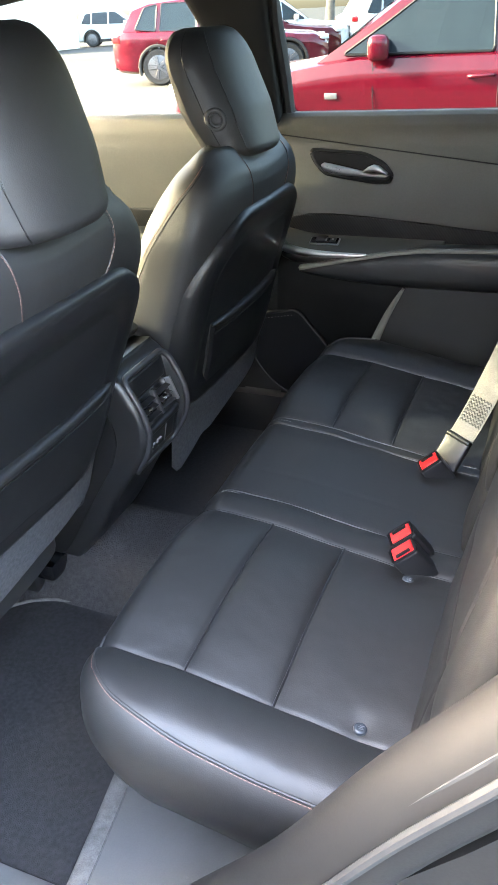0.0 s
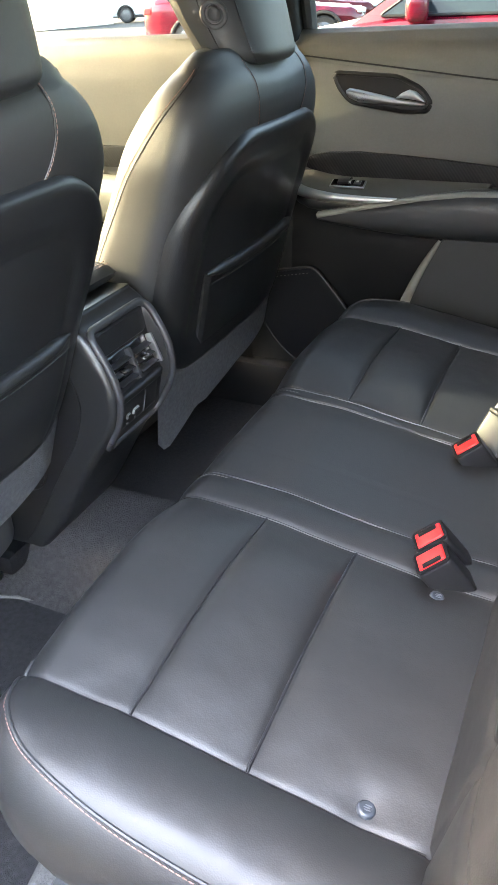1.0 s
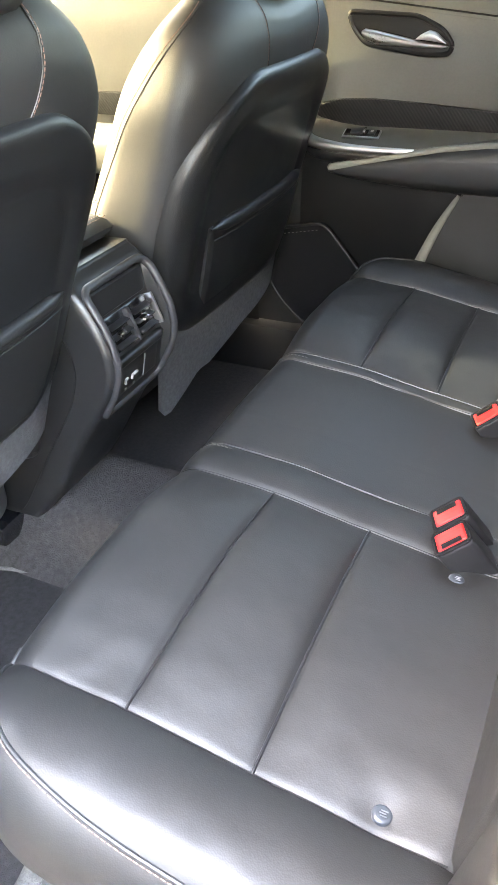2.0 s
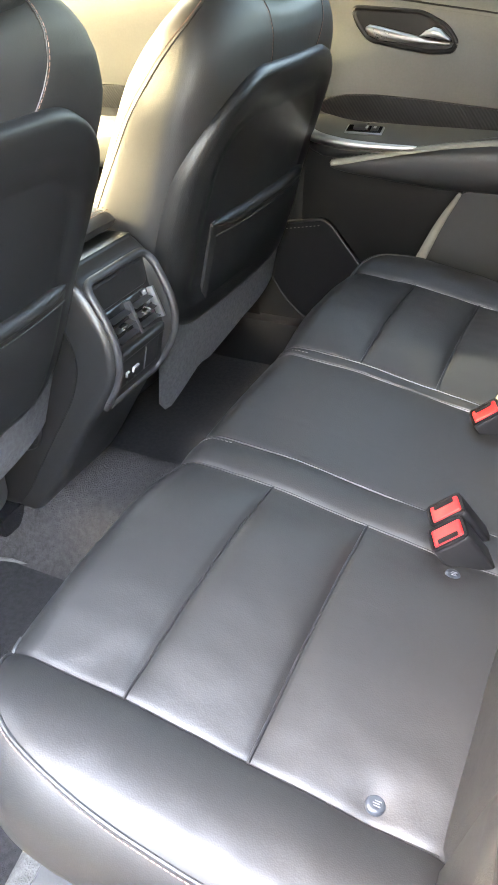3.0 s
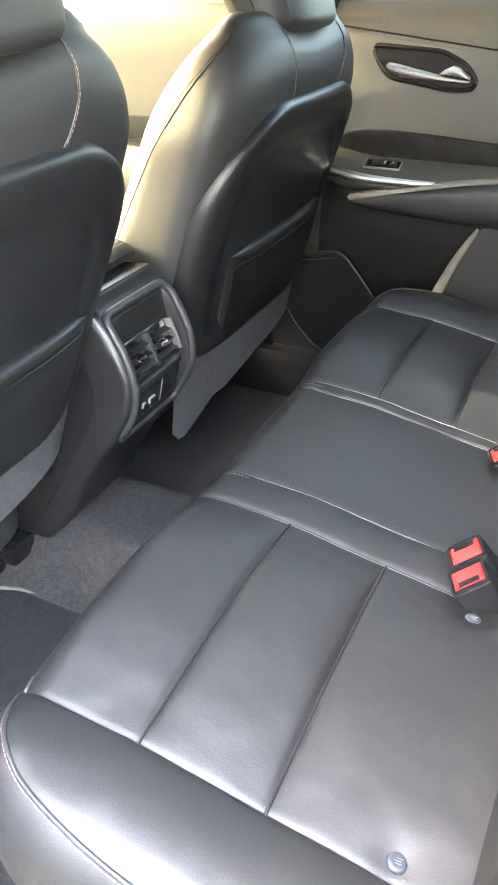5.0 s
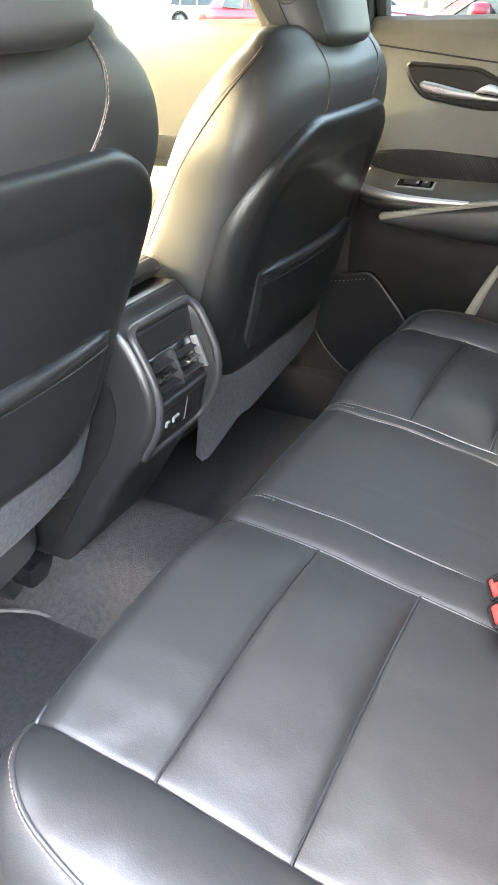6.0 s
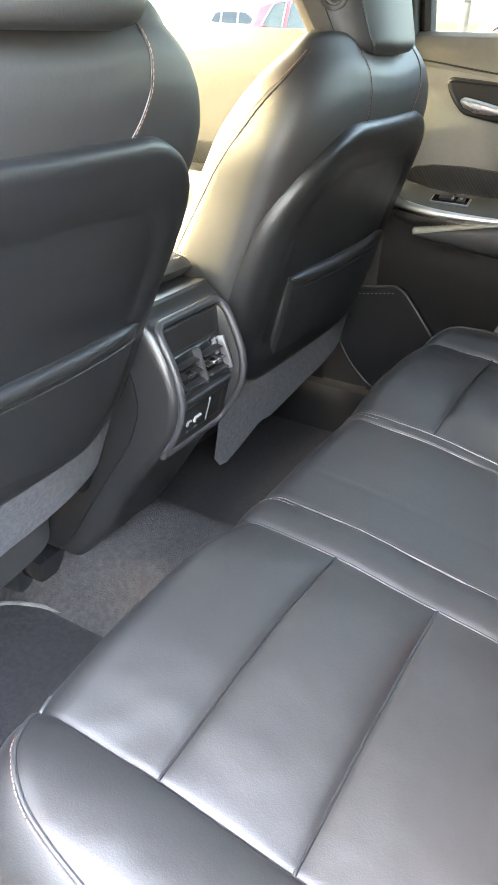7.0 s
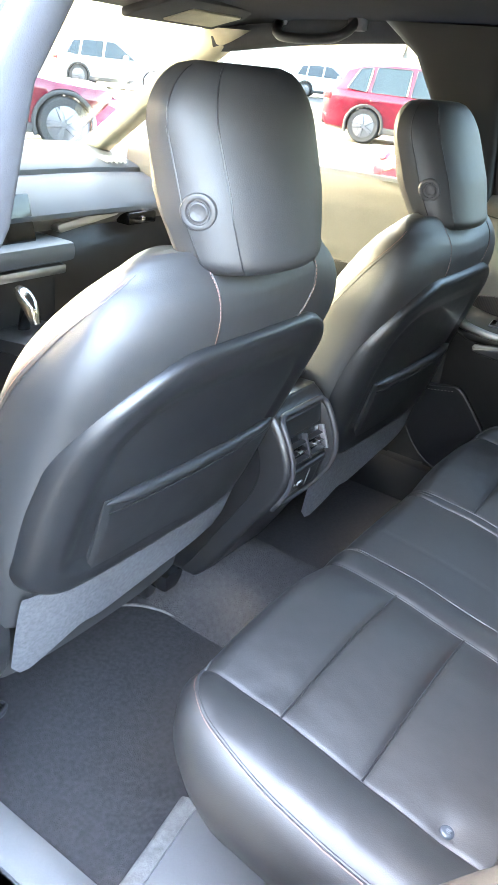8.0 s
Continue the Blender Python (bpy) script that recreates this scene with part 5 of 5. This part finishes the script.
# ---- parked cars ----
def wheel(parent, x, y, r, side):
    w = piece("wheel", lathe(bmesh.new(), [(r * 0.62, -0.10), (r * 0.9, -0.11), (r * 0.98, -0.08), (r, -0.03), (r, 0.03), (r * 0.98, 0.08), (r * 0.9, 0.11), (r * 0.70, 0.105), (r * 0.66, 0.06)], 36, Matrix.Translation((x, y, GROUND_Z + r)) @ Matrix.Rotation(radians(90), 4, "X")), M_TYRE, parent, "black tyre on an alloy rim")
    c = Vector((x, y + side * 0.085, GROUND_Z + r))
    bm = bmesh.new()
    lathe(bm, [(r * 0.64, -0.02), (r * 0.71, -0.01), (r * 0.71, 0.012), (r * 0.66, 0.014), (r * 0.63, -0.004)], 36, Matrix.Translation(c) @ Matrix.Rotation(radians(90), 4, "X"))
    for k in range(5):
        for d in (-0.11, 0.11):
            a = 2 * math.pi * k / 5 + d
            p = c + Vector((math.cos(a) * r * 0.66, side * 0.004, math.sin(a) * r * 0.66))
            q = c + Vector((math.cos(a - d) * r * 0.12, side * 0.012, math.sin(a - d) * r * 0.12))
            tube(bm, [q, p], [0.040, 0.032], 6, 1, (0, 1, 0))
    lathe(bm, [(0.001, 0.02), (r * 0.16, 0.018), (r * 0.17, 0.0)], 16, Matrix.Translation(c) @ Matrix.Rotation(radians(-90 * side), 4, "X"))
    piece("rim", bm, M_RIM, w, "five double-spoke alloy rim")
    bm = lathe(bmesh.new(), [(0.001, 0.0), (r * 0.63, 0.0), (r * 0.63, 0.01), (0.001, 0.012)], 24, Matrix.Translation(c - Vector((0, side * 0.04, 0))) @ Matrix.Rotation(radians(90), 4, "X"))
    piece("brake_disc", bm, M_BLACK, w)


def parked_car(name, label, group, paint, at, heading, length=4.6, height=1.63, width=1.86, suv=True):
    """A parked car, built nose towards -x about its middle, then turned; heading in degrees."""
    t = thing_at(name, label, "car", (0, 0, GROUND_Z), group=group)
    L, W, H, g = length, width, height, GROUND_Z
    wb = L * 0.60
    xf, xr = -wb / 2 - 0.05, wb / 2 - 0.05
    r = 0.36 if suv else 0.32
    # body: sections along x of a half outline
    belt = H * 0.615
    hood = H * 0.60
    rows = [
        (-L / 2, 0.72, 0.30, 0.52, hood * 0.68), (-L / 2 + 0.06, 0.82, 0.24, 0.55, hood * 0.76), (-L / 2 + 0.30, 0.95, 0.22, 0.58, hood * 0.86), (xf, 1.0, 0.22, 0.60, hood * 0.905),
        (xf + 0.48, 1.0, 0.22, 0.62, hood * 0.985), (-0.62, 1.0, 0.22, 0.62, belt), (0.3, 1.0, 0.22, 0.62, belt * 1.01), (xr, 1.0, 0.22, 0.63, belt * 1.03), (L / 2 - 0.35, 0.98, 0.24, 0.62, belt * 1.05), (L / 2 - 0.10, 0.90, 0.28, 0.60, belt * 1.03), (L / 2, 0.80, 0.36, 0.55, belt * 0.92),
    ]
    bm = bmesh.new()
    rings = []
    table = [[(q[0], q[i]) for q in rows] for i in range(1, 5)]
    R = r + 0.06
    stops = sorted({round(-L / 2 + L * i / 46, 4) for i in range(47)} | {round(c + R * math.sin(math.pi * k / 24), 4) for c in (xf, xr) for k in range(-12, 13)} | {round(c + s * (R + 0.004), 4) for c in (xf, xr) for s in (-1, 1)})
    for x in stops:
        wf, zl, zm, zt = (lerp_table(tb, x) for tb in table)
        hw = W / 2 * wf
        dx = min(abs(x - xf), abs(x - xr))
        arch_z = r + math.sqrt(R * R - dx * dx) if dx <= R else 0.0
        half = [(hw * 0.80, zl), (hw * 0.95, zl + 0.06), (hw * 0.985, zl + 0.2), (hw * 0.970, zm - 0.06), (hw * 0.985, zm + 0.02), (hw * 0.99, zm + 0.12), (hw, zt - 0.16), (hw * 0.99, zt - 0.09), (hw * 0.955, zt - 0.015), (hw * 0.89, zt + 0.005), (hw * 0.5, zt + 0.045)]
        half = [(y, max(z, arch_z + 0.006 * k)) for k, (y, z) in enumerate(half)]
        rings.append([(x, y, g + z) for y, z in half] + [(x, -y, g + z) for y, z in half[::-1]])
    skin(bm, rings)
    body = piece("body", bm, paint, t)
    # cabin
    cab = [(-L * 0.205, belt - 0.06, 0.88), (-L * 0.115, belt + (H - belt) * 0.42, 0.84), (-L * 0.02, H - 0.06, 0.75), (L * 0.04, H - 0.01, 0.72), (L * 0.18, H, 0.71), (L * 0.32, H - 0.05, 0.70), (L * 0.40, H - 0.16, 0.74), (L * 0.455, belt + 0.02, 0.84)]
    bm = bmesh.new()
    rings = []
    for x, z, wf in cab:
        hw = W / 2 * wf
        base = W / 2 * 0.90
        foot = min(belt - 0.03, z - 0.08)
        rings.append([(x, base, g + foot), (x, base + (hw - base) * 0.5, g + belt + (z - belt) * 0.5), (x, hw, g + z - 0.04 * min(1, max(0, (z - belt) * 4))), (x, hw * 0.88, g + z), (x, 0, g + z + 0.012), (x, -hw * 0.88, g + z), (x, -hw, g + z - 0.04 * min(1, max(0, (z - belt) * 4))), (x, -base - (hw - base) * 0.5, g + belt + (z - belt) * 0.5), (x, -base, g + foot)])
    skin(bm, rings, closed=False, caps=False)
    piece("roof", bm, paint, t)

    def side_y(z):
        f = (z - belt) / (H - belt)
        return W / 2 * (0.90 + (0.72 - 0.90) * f) + 0.006

    for s in (1, -1):
        for k, out in enumerate(([(-L * 0.160, belt + 0.02), (-L * 0.085, belt + 0.24), (L * 0.005, H - 0.105), (L * 0.075, H - 0.085), (L * 0.085, belt + 0.02)], [(L * 0.105, belt + 0.02), (L * 0.098, H - 0.085), (L * 0.26, H - 0.09), (L * 0.275, belt + 0.03)], [(L * 0.295, belt + 0.035), (L * 0.28, H - 0.10), (L * 0.34, H - 0.15), (L * 0.39, belt + 0.08)])):
            q = rounded(out, 0.035, 3)
            bm = bmesh.new()
            skin(bm, [[(x, s * (side_y(z) - 0.012), g + z) for x, z in q], [(x, s * (side_y(z) + 0.004), g + z) for x, z in q]])
            win = piece("side_window", bm, M_CARGLASS, t, "dark reflecting side glass", smooth=False)
            loop = [Vector((x, s * (side_y(z) + 0.004), g + z)) for x, z in q]
            piece("window_frame", tubed(loop + [loop[0]], 0.010, 5), M_BLACK, win)
        for x in (xf, xr):
            wheel(t, x, s * (W / 2 - 0.115), r, s)
            arc = [Vector((x + math.cos(a) * (r + 0.055), s * (W / 2 - 0.008), g + r + math.sin(a) * (r + 0.055))) for a in [math.pi * (-0.12 + 1.24 * k / 20) for k in range(21)]]
            piece("arch_trim", tubed(arc, 0.032, 8, 0.8, (0, 1, 0)), M_RUBBER if suv else paint, t, "dark wheel arch edge")
        ym = s * (W / 2 * 0.9 + 0.10)
        mir = piece("mirror", boxed((-L * 0.095, ym, g + belt + 0.065), (0.16, 0.22, 0.18), 0.065, Euler((0, 0, radians(-12 * s))).to_matrix(), 4), paint, t, "painted door mirror")
        piece("stalk", boxed((-L * 0.095, s * (W / 2 * 0.9), g + belt + 0.015), (0.06, 0.14, 0.035), 0.012), M_BLACK, mir)
        for hx in (L * 0.070, L * 0.25):
            piece("door_handle", tubed(smooth_line([(hx - 0.09, s * (W / 2 - 0.004), g + belt - 0.14), (hx - 0.06, s * (W / 2 + 0.03), g + belt - 0.135), (hx + 0.06, s * (W / 2 + 0.03), g + belt - 0.13), (hx + 0.09, s * (W / 2 - 0.004), g + belt - 0.13)], 5), 0.014, 8), paint, t, "painted door handle")
        for sx in (-L * 0.105, L * 0.095, L * 0.285):
            piece("shut_line", tubed([(sx, s * (W / 2 * 0.985), g + belt - 0.03), (sx + 0.01, s * W / 2 * 1.0, g + 0.72), (sx + 0.03, s * W / 2 * 0.985, g + 0.40)], 0.004, 5), M_BLACK, t)
        piece("headlamp", boxed((-L / 2 + 0.14, s * W * 0.34, g + hood * 0.80), (0.20, 0.34, 0.10), 0.035, Euler((0, 0, radians(24 * s))).to_matrix(), 3), M_LAMP, t, "clear headlamp")
        piece("tail_lamp", boxed((L / 2 - 0.12, s * W * 0.40, g + belt * 0.92), (0.20, 0.22, 0.16), 0.04, Euler((0, 0, radians(-20 * s))).to_matrix(), 3), M_TAIL, t, "red tail lamp")
        piece("badge", boxed((-L * 0.175, s * (W / 2 + 0.001), g + belt - 0.26), (0.10, 0.006, 0.045), 0.003), M_SILVER, t, "small plain silver badge")
        piece("sill_trim", boxed((-0.05, s * (W / 2 * 0.985), g + 0.30), (wb - 0.85, 0.04, 0.13), 0.018), M_RUBBER if suv else paint, t, "dark lower sill trim")
    # glass ahead and behind
    for a, b, nm in ((0, 2, "windscreen"), (7, 5, "rear_window")):
        (xa, za, wa), (xb, zb, wb_) = cab[a], cab[b]
        bm = bmesh.new()
        off = -0.012 if nm == "windscreen" else 0.012
        vs = [bm.verts.new(p) for p in ((xa + off, -W / 2 * wa * 0.9, g + za + 0.03), (xa + off, W / 2 * wa * 0.9, g + za + 0.03), (xb + off, W / 2 * wb_ * 0.84, g + zb + 0.012), (xb + off, -W / 2 * wb_ * 0.84, g + zb + 0.012))]
        bm.faces.new(vs)
        bmesh.ops.solidify(bm, geom=bm.faces[:], thickness=0.01)
        piece(nm, bm, M_CARGLASS, t, "dark reflecting glass", smooth=False)
    piece("grille", boxed((-L / 2 + 0.01, 0, g + hood * 0.62), (0.06, W * 0.46, 0.26), 0.02), M_GLOSS, t, "black radiator grille")
    piece("bumper", boxed((-L / 2 + 0.03, 0, g + 0.34), (0.10, W * 0.66, 0.14), 0.03), M_RUBBER, t, "dark lower bumper")
    piece("bumper", boxed((L / 2 - 0.03, 0, g + 0.42), (0.10, W * 0.74, 0.18), 0.03), M_RUBBER, t, "dark lower bumper")
    t.location = (at[0], at[1], GROUND_Z)
    t.rotation_euler = (0, 0, radians(heading))
    return t


def more(car, at, heading, label):
    c = copy_thing(car, pose(at[0], at[1], GROUND_Z, 0, 0, heading))
    return tagged(c, label)


red = parked_car("car", "glossy red parked car seen side-on in the next bay", "parked cars", M_PAINTRED, (-0.37, 6.12), 0)
more(red, (-6.95, 16.45), 200, "red parked car with alloy wheels across the lane")
more(red, (-9.6, 6.0), 236, "red parked car ahead of the windscreen")
parked_car("car", "dark red parked car facing the lane, headlamps off", "parked cars", M_PAINTMAROON, (-7.8, 20.4), 205)
white = parked_car("car", "white parked car in the row across the lane", "parked cars", M_PAINTWHITE, (-22.4, 38.6), 205)
more(white, (-18.6, 40.6), 205, "white parked car in the far row")
more(white, (-8.8, 25.0), 215, "white parked car behind the dark red one")
more(white, (-5.0, 27.5), 215, "white parked car in the far row")
silver = parked_car("car", "silver parked car in the far row", "parked cars", M_PAINTSILVER, (-1.0, 29.5), 215)
more(silver, (-15.2, 36.0), 205, "silver parked car in the far row")
more(white, (3.0, 32.0), 215, "white parked car in the far row")
more(silver, (-22.0, 22.0), 213, "silver parked car in the row ahead")

# never in view: added to keep low skylight and ground bounce off the cabin
parked_car("van", "unseen tall dark red van, added to block low light from the cabin", "parked cars", M_PAINTMAROON, (-1.95, -2.86), 0, length=5.3, height=2.2, width=1.98)
# building corner and trees
wallb = thing_at("building", "pale rendered building corner beside the lane", "building", (-27.6, 33.0, GROUND_Z))
piece("wall", boxed((-27.6, 33.0, 2.6), (8.6, 6.2, 5.0), 0.03), M_WALL, wallb)


# out of view: a plain wall added to hide the low sky from the interior
tagged(part("wall_skyblock", boxed((-2, -7.6, 2.7), (52, 0.3, 5.3), 0.02), M_WALL), "unseen plain wall, added to cut low skylight into the cabin", "wall", kind="structure")


def tree(at, h, seed, label):
    rng = random.Random(seed)
    t = thing_at("tree", label, "tree", (at[0], at[1], GROUND_Z), group="trees behind the car park")
    base = Vector((at[0], at[1], GROUND_Z))
    bm = bmesh.new()
    trunk = smooth_line([base, base + Vector((0.1, 0, h * 0.3)), base + Vector((-0.1, 0.1, h * 0.6)), base + Vector((0, 0.2, h * 0.9))], 4)
    tube(bm, trunk, [0.26 * (1 - 0.75 * k / (len(trunk) - 1)) for k in range(len(trunk))], 9)
    tips = []
    for k in range(9):
        a = rng.random() * 6.28
        s = trunk[5 + k % 7]
        e = s + Vector((math.cos(a) * h * 0.22, math.sin(a) * h * 0.22, h * (0.12 + 0.14 * rng.random())))
        tube(bm, [s, s.lerp(e, 0.5) + Vector((0, 0, 0.2)), e], [0.07, 0.05, 0.02], 6)
        tips.append(e)
    piece("trunk", bm, M_BARK, t)
    verts, faces = [], []
    for p in tips + [trunk[-1]] * 2:
        for _ in range(190):
            c = p + Vector((rng.gauss(0, h * 0.09), rng.gauss(0, h * 0.09), rng.gauss(0, h * 0.07)))
            u = Vector((rng.gauss(0, 1), rng.gauss(0, 1), rng.gauss(0, 1))).normalized()
            w = u.orthogonal().normalized()
            sz = 0.10 + 0.14 * rng.random()
            i = len(verts)
            verts += [c - u * sz, c + w * sz * 0.5, c + u * sz, c - w * sz * 0.5]
            faces.append((i, i + 1, i + 2, i + 3))
    me = bpy.data.meshes.new("crown")
    me.from_pydata([v - base for v in verts], [], faces)
    me.materials.append(M_LEAF)
    c = new("crown", me)
    c.parent = t
    return t


for k, (x, y, h) in enumerate(((-3.5, 34, 9), (4, 40, 10), (-12, 42, 10), (-22, 46, 11), (-34, 40, 10), (-30, 20, 9), (12, 44, 10), (-40, 28, 11))):
    tree((x, y), h, 11 + k, "leafy tree with grey trunk behind the parked cars")
